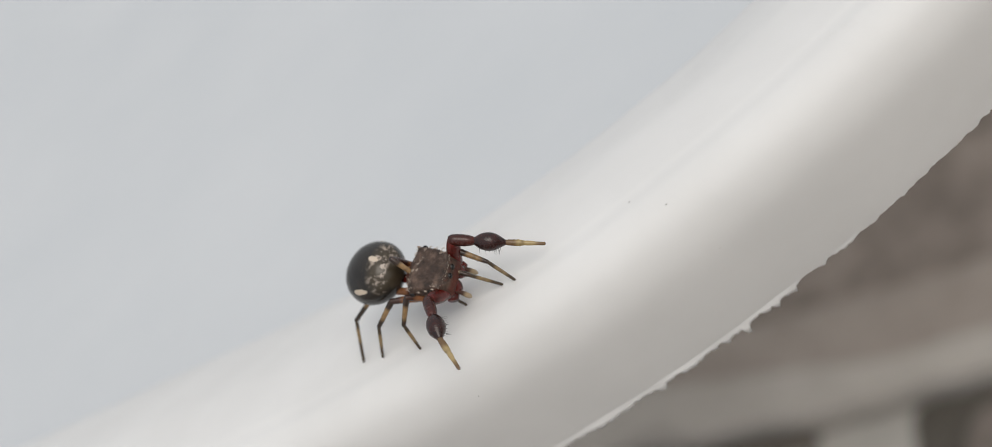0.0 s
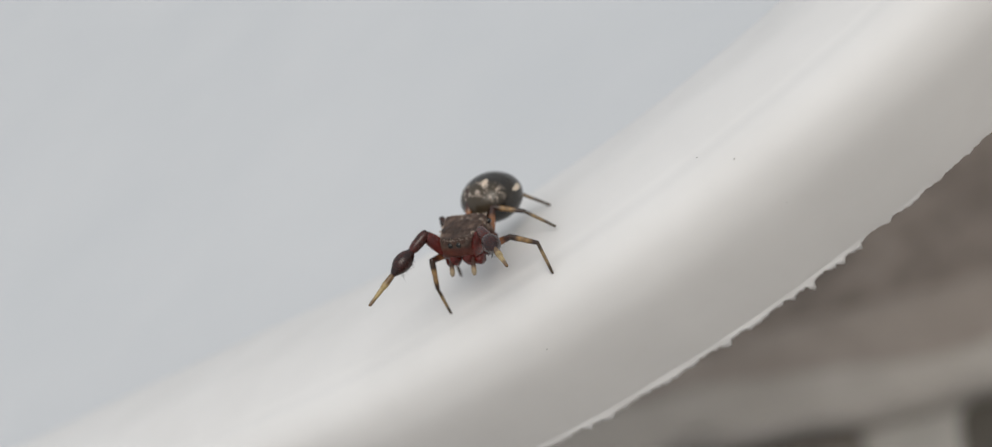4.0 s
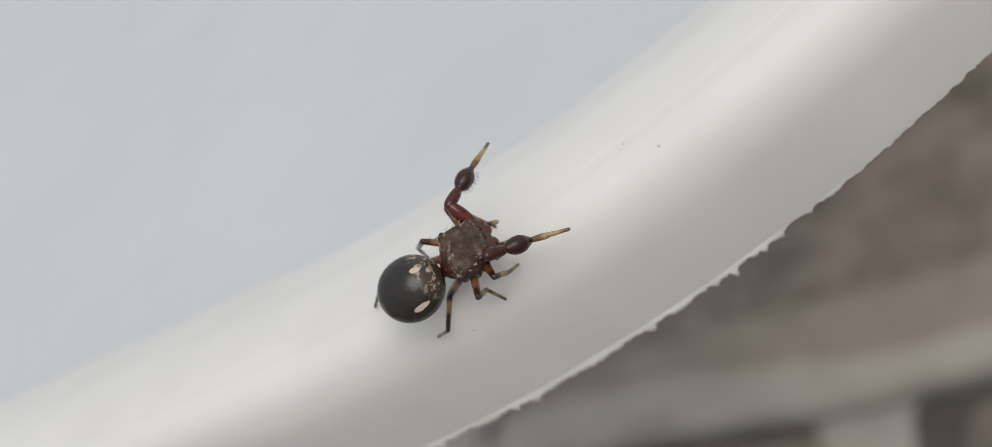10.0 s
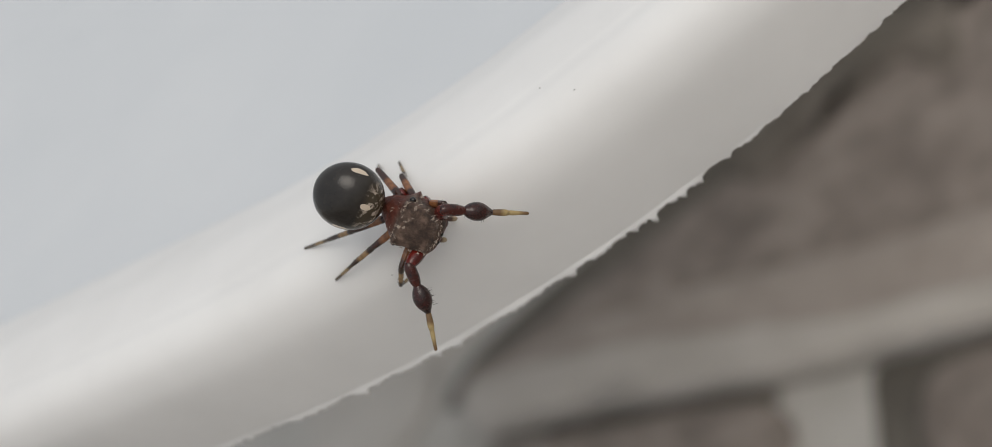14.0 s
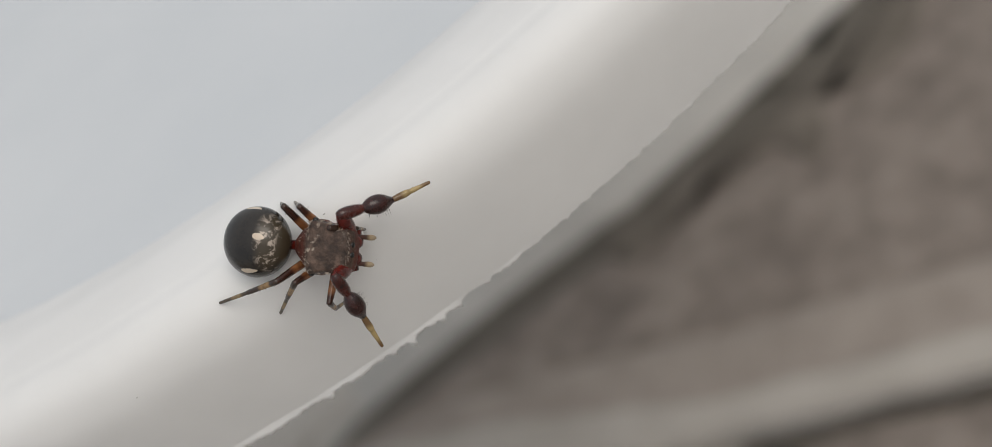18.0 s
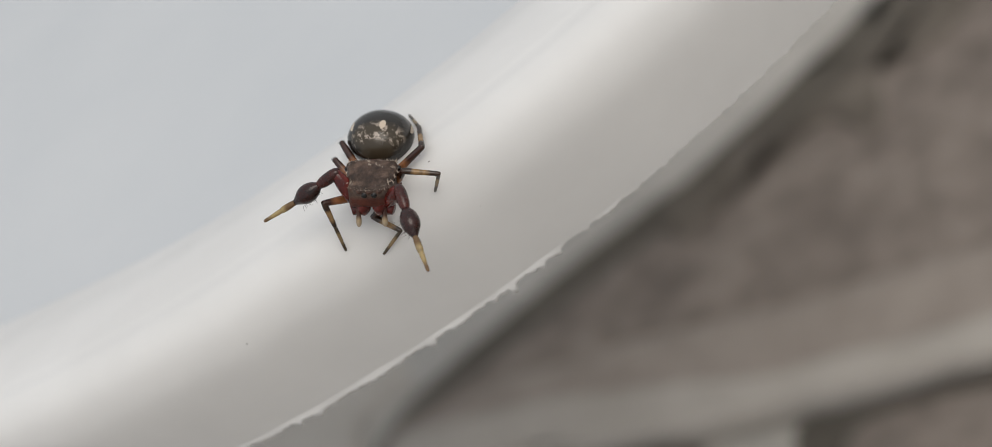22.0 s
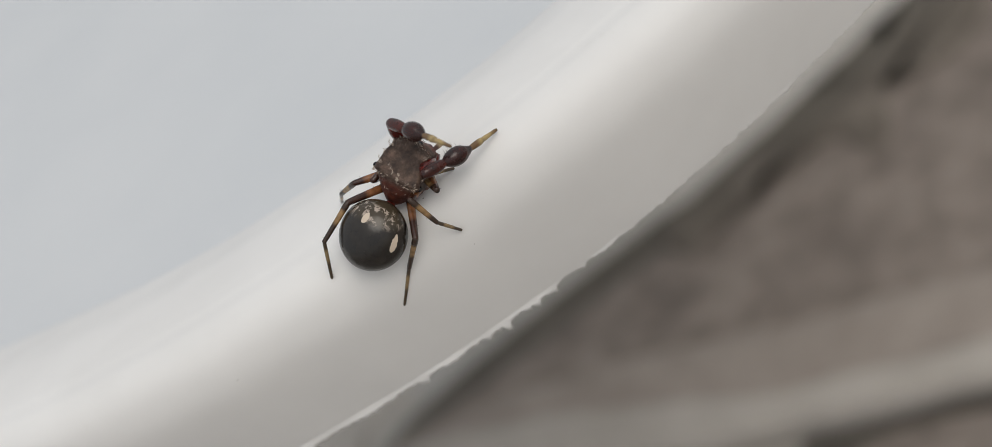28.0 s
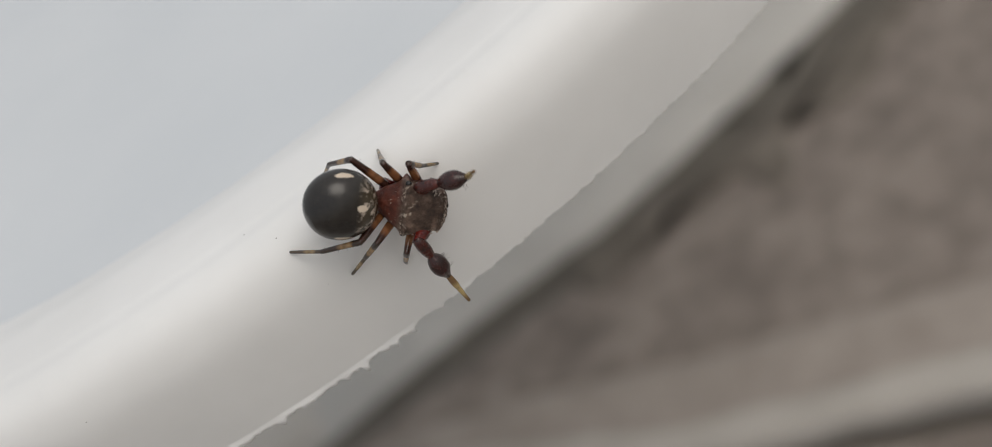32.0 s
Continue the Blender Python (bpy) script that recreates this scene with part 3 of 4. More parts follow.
# scalloped brow bumps round the eye field
for x, y, z in ((0.92, 0.33, 1.95), (0.92, -0.33, 1.95), (0.95, 0.0, 1.95), (0.8, 0.58, 1.98), (0.8, -0.58, 1.98), (-0.28, 0.72, 2.18), (-0.28, -0.72, 2.18)):
    b = part("brow_bump", mesh("brow_bump", *ball(0.13, 10, 7, (1, 1, 0.7), 0.3), M_CARAPACE), spider)
    b.location = (x * MM, y * MM, z * MM)
palps = {}
for side in (1, -1):
    c = part("chelicera", mesh("chelicera", *limb([(-0.12, 0.2), (0.1, 0.25), (0.32, 0.23), (0.5, 0.1)]), M_RED), spider)
    c.location = (0.76 * MM, 0.27 * side * MM, 1.42 * MM)
    c.rotation_euler = (0, radians(80), radians(6 * side))
    p = part("palp", mesh("palp", *limb([(0, 0.07), (0.15, 0.085), (0.35, 0.08), (0.52, 0.095), (0.68, 0.09), (0.78, 0.04)]), M_PALP), spider, "short dark palp with pale amber tip")
    palps[side] = p
    for x, h in ((0.55, 0.62), (-0.1, 0.66), (-0.6, 0.5), (-1.0, 0.36)):
        q = part("coxa", mesh("coxa", *limb([(0, 0.2), (0.2, 0.24), (0.42, 0.19)]), M_RED), spider)
        q.location = (x * MM, h * 0.55 * side * MM, 1.06 * MM)
        q.rotation_euler = (0, radians(8), radians(72 * side))

# tufts of pale hair in two arcs behind the eyes
def tuft(name, count, spread, length, seed):
    rng = random.Random(seed)
    verts, faces = [], []
    for k in range(count):
        root = Vector((rng.uniform(-spread, spread), rng.uniform(-spread, spread), 0)) * MM
        tip = root + Vector((-rng.uniform(0.2, 0.9), rng.uniform(-0.5, 0.5), rng.uniform(0.3, 0.7))).normalized() * length * rng.uniform(0.6, 1.2) * MM
        i, w = len(verts), 0.018 * MM
        verts += [root + Vector((w, 0, 0)), root + Vector((-w, w, 0)), root + Vector((-w, -w, 0)), tip]
        faces += [(i, i + 1, i + 3), (i + 1, i + 2, i + 3), (i + 2, i, i + 3), (i, i + 2, i + 1)]
    return mesh(name, verts, faces, M_PALE_HAIR, False)


TUFTS = [tuft("hair_tuft", 12, 0.1, 0.13, 60 + k) for k in range(4)]
BROW = [(0.93 - 0.14 * (y / 0.62) ** 2, y, 2.0) for y in (-0.62, -0.46, -0.31, -0.155, 0.0, 0.155, 0.31, 0.46, 0.62)]
NAPE = [(-0.36, y, 2.24) for y in (-0.78, -0.6, -0.42, -0.2, 0.2, 0.42, 0.6, 0.78)]
BACK = [(-0.62, 0.5, 1.98), (-0.62, -0.5, 1.98), (-0.75, 0.22, 2.0), (-0.75, -0.22, 2.0), (-0.52, 0.34, 2.12), (-0.52, -0.34, 2.12)]
FLANK = [(x, y * side, 2.08) for x, y in ((0.62, 0.7), (0.3, 0.76), (0.0, 0.8)) for side in (1, -1)]
for k, (x, y, z) in enumerate(BROW + NAPE + BACK + FLANK):
    h = part("hair_tuft", TUFTS[k % 4], spider, "tuft of pale hair")
    h.location = (x * MM, y * MM, z * MM)
    h.rotation_euler = (0, 0, math.pi + 0.5 * y if x > 0.7 else 0.7 * y)

# legs: root, lengths of the three joints, in millimetres
LEGS = {"fore": ((0.66, 0.5, 1.25), (1.3, 1.85, 1.42)), "second": ((0.1, 0.66, 1.15), (1.2, 1.1, 1.25)), "third": ((-0.5, 0.62, 1.15), (1.3, 1.22, 1.36)), "hind": ((-0.95, 0.45, 1.2), (1.65, 1.58, 1.65))}


def bristles(me_name, x0, x1, radius, count, length, seed, low=-2.5, high=-0.6):
    """Short stiff hairs on a joint, between two angles round it."""
    rng = random.Random(seed)
    verts, faces = [], []
    for k in range(count):
        x = x0 + (x1 - x0) * k / max(1, count - 1)
        t = rng.uniform(low, high)
        root = Vector((x, math.cos(t) * radius, math.sin(t) * radius)) * MM
        tip = root + Vector((rng.uniform(0.05, 0.2), math.cos(t), math.sin(t))).normalized() * length * rng.uniform(0.7, 1.2) * MM
        i = len(verts)
        w = 0.009 * MM
        verts += [root + Vector((w, 0, 0)), root + Vector((-w, w, 0)), root + Vector((-w, -w, 0)), tip]
        faces += [(i, i + 1, i + 3), (i + 1, i + 2, i + 3), (i + 2, i, i + 3), (i, i + 2, i + 1)]
    return mesh(me_name, verts, faces, M_HAIR, False)


JOINT_MESH = {}
for kind, (root, (a, b, c)) in LEGS.items():
    if kind == "fore":
        up = mesh("fore_femur", *limb([(-0.1, 0.15), (0.08, 0.21), (0.45, 0.25), (0.85, 0.26), (1.12, 0.22), (a + 0.04, 0.15)], 18), M_RED)
        mid = mesh("fore_tibia", *limb([(0.72, 0.1), (0.82, 0.16), (1.0, 0.27), (1.25, 0.33), (1.5, 0.3), (b - 0.12, 0.18), (b + 0.04, 0.09)], 20), M_DARK)
        knee = mesh("fore_patella", *limb([(-0.14, 0.12), (0.0, 0.19), (0.25, 0.215), (0.55, 0.2), (0.74, 0.155), (0.84, 0.1)], 18), M_PATELLA)
        tip = mesh("fore_tarsus", *limb([(-0.04, 0.08), (0.15, 0.11), (0.5, 0.12), (0.68, 0.085), (0.78, 0.09), (1.05, 0.07), (c - 0.06, 0.06), (c, 0.025)], 12), M_FORE_TIP)
    else:
        up = mesh("femur", *limb([(-0.1, 0.11), (0.15, 0.15), (0.5, 0.145), (a - 0.2, 0.12), (a + 0.05, 0.1)], 12), M_LEG_UP)
        mid = mesh("tibia", *limb([(-0.06, 0.09), (0.15, 0.115), (0.45, 0.1), (b - 0.1, 0.085), (b + 0.04, 0.065)], 12), M_LEG_MID)
        tip = mesh("tarsus", *limb([(-0.04, 0.06), (0.3, 0.068), (c - 0.3, 0.058), (c - 0.05, 0.05), (c, 0.025)], 10), M_LEG_TIP)
    JOINT_MESH[kind] = (up, mid, tip)

leg_parts = {}
for kind in LEGS:
    for side in (1, -1):
        names = ("femur", "tibia", "tarsus")
        own = [part(("foreleg_" if kind == "fore" else "leg_") + nm, me, spider) for nm, me in zip(names, JOINT_MESH[kind])]
        if kind == "fore":
            own[0]["label"], own[1]["label"], own[2]["label"] = "thick dark red femur", "swollen black-brown tibia", "slender amber tarsus"
            part("patella", knee, own[1], "dark red knee joint")
            part("bristles", bristles("bristles", 0.95, 1.7, 0.27, 26, 0.2, 5 + side), own[1])
        else:
            for k, (reach, thick) in enumerate(((LEGS[kind][1][0], 0.12), (LEGS[kind][1][1], 0.09))):
                part("hairs", bristles("hairs", 0.15, reach - 0.1, thick, 8, 0.08, 20 + 3 * k + side, -3.1, 3.1), own[k])
        leg_parts[kind, side] = own


RIM_RUN = [0.0]
for a, b in zip(OUTER_LINE, OUTER_LINE[1:]):
    RIM_RUN.append(RIM_RUN[-1] + (b - a).length)


def on_rim(u, v):
    """The place u along the rim and v up over its outer face from its foot, in millimetres."""
    r = float(np.interp(v * MM, RIM_RUN, [q[0] for q in OUTER_LINE]))
    z = float(np.interp(v * MM, RIM_RUN, [q[1] for q in OUTER_LINE]))
    return at_rim(u * MM / RIM_R, r, z)


def off_rim(u, v):
    """The way straight off the rim's skin there."""
    along = on_rim(u + 0.2, v) - on_rim(u - 0.2, v)
    over = on_rim(u, min(v + 0.5, 23.0)) - on_rim(u, max(v - 0.5, 0.0))
    return along.cross(over).normalized()


def joint_pose(start, end, up):
    """A pose at start with x towards end and z near up."""
    x = (end - start).normalized()
    y = up.cross(x)
    if y.length < 1e-4:
        y = Vector((0, 1, 0)).cross(x)
    y.normalize()
    z = x.cross(y)
    m = Matrix((x, y, z)).transposed().to_4x4()
    m.translation = start
    return m


def bend(root, target, a, b, hint):
    """The knee of a two-joint limb from root to target, bent towards hint; also the reached end."""
    way = target - root
    d = min(max(way.length, abs(a - b) * 1.02 + 1e-6), (a + b) * 0.995)
    way = way.normalized()
    k = (a * a - b * b + d * d) / (2 * d)
    h = math.sqrt(max(0.0, a * a - k * k))
    side = (hint - way * hint.dot(way)).normalized()
    return root + way * k + side * h, root + way * d


def leg_poses(kind, side, tip, swing, fold):
    """Poses of the three joints of a leg in the spider's space, for a tip there; the leg bends in a plane swung out from the upright one through hip and tip."""
    root, lengths = LEGS[kind]
    a, b, c = [v * MM for v in lengths]
    hip = Vector((root[0], root[1] * side, root[2])) * MM
    way = (tip - hip).normalized()
    high = Vector((0, 0, 1))
    high = (high - way * high.dot(way)).normalized()
    out = high * math.cos(swing) + way.cross(high) * side * math.sin(swing)
    ankle = tip + (out * math.sin(fold) - way * math.cos(fold)) * c
    knee, ankle = bend(hip, ankle, a, b, out)
    return joint_pose(hip, knee, out), joint_pose(knee, ankle, out), joint_pose(ankle, tip, out)


# the spider's rows: seconds; place in millimetres from the rim's foot mark; turn (xyz degrees); tips of the left and right forelegs in its own space, millimetres; lift and swing of the abdomen, degrees
SPIDER_ROWS = [
    (0, -7.220, 2.679, 6.968, 13.8, 5.3, -41.9, 3.76, 1.54, 0.43, 2.85, -3.73, 2.15, 22, -3),
    (0.5, -7.989, 2.197, 6.953, -2.6, 9.3, -57.8, 3.56, 2.92, 0.64, 2.33, -2.99, 0.19, 22, 1),
    (1, -9.482, 1.708, 6.923, -26.8, 8.5, -102.1, 3.24, 3.29, 1.31, 2.26, -2.78, 0.25, 22, 5),
    (1.5, -10.152, 2.724, 6.742, -31.5, -11.4, -110.3, 3.68, 2.62, 2.64, 1.60, -3.63, -0.19, 14, 2),
    (2, -10.095, 3.535, 6.940, -35.3, -16.1, -109.2, 3.28, 2.77, 1.40, 2.94, -3.27, -0.14, 7, -1),
    (2.5, -9.823, 2.444, 7.264, -32.8, -21.9, -115.8, 3.85, 3.15, 2.39, 4.23, -2.22, 0.30, 12, -1),
    (3, -10.062, 3.060, 7.053, -21.9, -19.0, -127.6, 3.50, 3.40, 1.36, 3.77, -1.83, 0.58, 18, -2),
    (3.5, -9.631, 2.870, 7.422, -18.0, -24.2, -127.7, 3.43, 3.44, 2.53, 3.65, -2.55, 0.95, 18, -2),
    (5.5, -7.301, 2.549, 6.869, 12.8, 5.8, -54.0, 3.94, 2.05, 0.60, 2.23, -3.80, 1.22, 18, -0),
    (6, -7.026, 1.916, 6.949, 22.6, 18.2, -45.4, 3.56, 2.14, 0.75, 1.93, -4.11, 0.90, 17, 0),
    (6.5, -7.184, 1.908, 6.952, 26.6, 21.5, -36.9, 2.49, 2.93, 0.40, 2.28, -3.55, 1.68, 14, -1),
    (7, -7.303, 1.957, 6.960, 29.3, 26.3, -33.0, 3.51, 2.21, 1.30, 2.08, -3.66, 1.09, 11, -1),
    (7.5, -7.508, 1.401, 6.938, 30.9, 37.2, -34.5, 3.30, 2.47, 1.33, 2.49, -4.15, 1.62, 15, -2),
    (8, -7.669, 1.349, 6.937, 28.2, 31.6, -13.1, 2.74, 3.04, 2.17, 2.79, -3.27, 2.14, 18, -3),
    (8.5, -7.625, 1.055, 6.955, 30.1, 22.7, -13.6, 2.51, 3.67, 0.88, 3.30, -2.51, 1.34, 20, -3),
    (9, -7.199, 0.824, 6.976, 31.7, 19.2, -14.7, 2.69, 3.22, 1.87, 3.24, -2.84, 1.47, 22, -2),
    (9.5, -6.992, 0.881, 6.965, 28.2, 11.6, -22.4, 1.55, 4.08, 0.03, 3.44, -1.55, 0.47, 34, -1),
    (10, -6.285, 0.319, 6.858, 37.6, -12.2, -11.2, 2.04, 3.41, -0.23, 3.18, -1.40, 0.23, 46, 1),
    (10.5, -6.430, 0.450, 6.823, 29.6, -15.2, 14.8, 2.48, 3.68, 0.22, 2.99, -1.60, 0.73, 34, 4),
    (11, -6.503, 0.025, 6.590, 37.6, 13.0, -4.3, 2.46, 2.72, -0.59, 3.11, -2.43, 1.98, 23, 6),
    (11.5, -6.774, -0.207, 6.276, 49.7, 27.1, -8.1, 3.12, 2.62, 1.13, 3.20, -2.44, 1.06, 22, 3),
    (12, -6.928, -0.027, 6.281, 50.6, 28.8, -10.8, 2.96, 2.68, 1.31, 2.92, -2.80, 1.09, 21, -0),
    (12.5, -7.234, -0.044, 6.256, 50.9, 35.3, -14.3, 3.07, 1.76, 1.24, 2.51, -3.42, 1.03, 18, -1),
    (13, -6.910, 0.064, 6.455, 44.6, 31.6, -15.0, 2.92, 2.78, 1.72, 2.82, -3.09, 1.84, 16, -2),
    (13.5, -6.276, -0.176, 6.172, 50.2, 46.5, -33.6, 3.51, 1.51, 1.05, 2.06, -4.09, 1.35, 29, -1),
    (14, -6.046, -0.077, 6.222, 47.7, 49.6, -47.8, 3.34, 1.79, 0.36, 2.70, -3.68, 2.30, 41, -0),
    (14.5, -5.896, -0.120, 6.158, 47.5, 48.5, -49.7, 2.86, 2.45, 0.52, 2.70, -3.78, 1.65, 39, 1),
    (16.5, 0.822, -0.558, 5.970, 70.2, 6.0, -13.0, 2.33, 1.71, 2.60, 3.08, -0.91, 2.23, 31, 5),
    (16.6, 0.921, -0.565, 5.950, 70.9, 5.2, -12.6, 2.23, 2.40, 1.85, 2.70, -1.93, 2.27, 30, 6),
    (17, 1.439, -0.631, 5.725, 72.7, 13.2, -18.7, 3.03, 3.11, 2.52, 3.38, -0.77, 4.25, 28, 7),
    (17.5, 1.202, -0.703, 5.439, 58.1, 14.6, -26.3, 2.96, 2.32, 0.79, 2.55, -2.73, 1.16, 25, 3),
    (18, 0.758, -0.784, 5.127, 39.6, 17.9, -39.1, 2.94, 2.47, 0.34, 1.61, -3.20, 0.23, 21, 0),
    (18.5, -0.729, -0.774, 5.209, 18.9, 26.1, -55.9, 3.49, 1.72, 1.36, 1.27, -3.58, 0.81, 16, -0),
    (19, -0.718, -0.783, 5.230, 15.2, 31.5, -49.6, 2.82, 2.86, 0.85, 1.64, -2.57, -0.39, 11, -0),
    (19.5, -0.873, -0.848, 5.036, -1.9, 44.7, -62.6, 3.26, 2.27, 2.27, 2.30, -3.00, 0.08, 7, 1),
    (20, -1.858, -0.669, 5.480, -30.4, 43.1, -85.9, 2.81, 3.13, 0.87, 2.85, -3.28, 1.08, 2, 2),
    (20.5, -2.193, -0.555, 5.743, -35.8, 19.4, -94.4, 3.78, 2.49, 2.13, 2.08, -2.46, -0.90, 6, 4),
    (21, -2.423, -0.648, 5.983, -41.2, 10.5, -101.5, 3.31, 2.77, 2.02, 1.75, -2.43, -0.39, 9, 6),
    (21.5, -2.121, -0.499, 5.801, -35.2, 7.5, -104.2, 3.85, 2.45, 2.55, 0.91, -3.02, -0.02, 13, 3),
    (22, -2.012, -0.552, 6.034, -30.1, -4.4, -106.4, 4.04, 2.18, 0.90, 0.58, -3.86, 0.50, 18, -1),
    (22.5, -2.190, -0.914, 6.030, -31.7, -5.6, -103.8, 4.74, 1.87, 1.33, 2.10, -3.82, 0.89, 18, -3),
    (23, -2.125, -0.477, 6.223, -33.8, -7.1, -104.5, 3.85, 2.20, 0.50, 1.22, -3.70, 0.05, 18, -5),
    (23.5, -2.141, -1.032, 6.169, -36.0, -9.0, -102.1, 4.75, 1.82, 1.45, 1.39, -3.72, 0.82, 19, -4),
    (24, -2.209, -0.420, 6.258, -36.4, -8.2, -104.2, 4.30, 2.18, 2.13, 0.15, -3.72, 0.49, 21, -3),
    (24.5, -2.198, -0.536, 6.268, -35.3, -8.5, -104.0, 4.62, 2.06, 1.89, 1.17, -3.76, 1.09, 20, -3),
    (25, -2.194, -0.412, 6.249, -35.2, -5.8, -106.0, 4.06, 2.45, 0.85, 1.59, -3.96, 0.04, 20, -2),
    (25.5, -2.381, -0.367, 6.096, -36.2, -2.5, -112.9, 4.40, 2.60, 1.54, 1.08, -3.53, 1.06, 21, -1),
    (27.5, -0.953, 1.307, 6.744, -9.2, -52.0, 124.9, 0.26, 3.36, 3.40, 2.88, 0.04, -0.09, 27, 4),
    (28, 1.216, 1.247, 6.821, 46.5, -26.9, 9.7, 1.84, -1.84, 4.00, 2.43, -1.88, 0.14, 28, 6),
    (28.5, 1.884, 0.147, 6.369, 55.4, -18.9, -6.4, 2.00, 1.84, -0.48, 3.24, -1.51, 2.13, 30, 3),
    (29, 2.325, -0.579, 5.924, 56.2, -8.1, -20.1, 3.74, 0.95, 2.91, 4.21, -0.74, 3.63, 31, 1),
    (29.5, 2.163, -0.584, 5.803, 54.8, 9.2, -24.2, 2.29, 2.62, 1.48, 3.05, -1.78, 1.79, 22, 3),
    (30, 2.216, -0.559, 5.707, 58.5, 16.2, -19.8, 2.21, 2.54, 0.12, 2.33, -2.68, 0.49, 13, 6),
    (30.5, 2.422, -0.472, 5.909, 56.5, 9.0, -14.2, 2.64, 1.96, 2.18, 2.26, -2.99, 1.55, 13, 4),
    (31, 2.615, -0.621, 5.633, 55.9, 25.9, -22.8, 3.18, 1.99, 4.07, 1.66, -3.43, 0.76, 13, 2),
    (31.5, 3.036, -0.535, 5.789, 61.3, 27.1, -20.1, 2.77, 1.48, 2.42, 2.98, -2.39, 1.80, 23, 1),
    (32, 5.455, -0.448, 5.279, 76.8, 40.3, -12.3, 1.33, 2.38, 4.47, 2.34, -3.34, 1.67, 32, 1),
]


def spider_pose(r):
    return pose(r[1] * MM, r[2] * MM - RIM_R, r[3] * MM + RIM_Z, r[4], r[5], r[6])


def between(t):
    """The spider's pose and its foreleg tips at any time."""
    rows = SPIDER_ROWS
    for a, b in zip(rows, rows[1:]):
        if a[0] <= t <= b[0] + 1e-6:
            f = (t - a[0]) / (b[0] - a[0])
            f = f * f * (3 - 2 * f)
            ma, mb = spider_pose(a), spider_pose(b)
            m = ma.to_quaternion().slerp(mb.to_quaternion(), f).to_matrix().to_4x4()
            m.translation = ma.translation.lerp(mb.translation, f)
            tips = [Vector(a[7 + 3 * k : 10 + 3 * k]).lerp(Vector(b[7 + 3 * k : 10 + 3 * k]), f) * MM for k in (0, 1)]
            return m, tips, Vector(a[13:15]).lerp(Vector(b[13:15]), f)
    return None


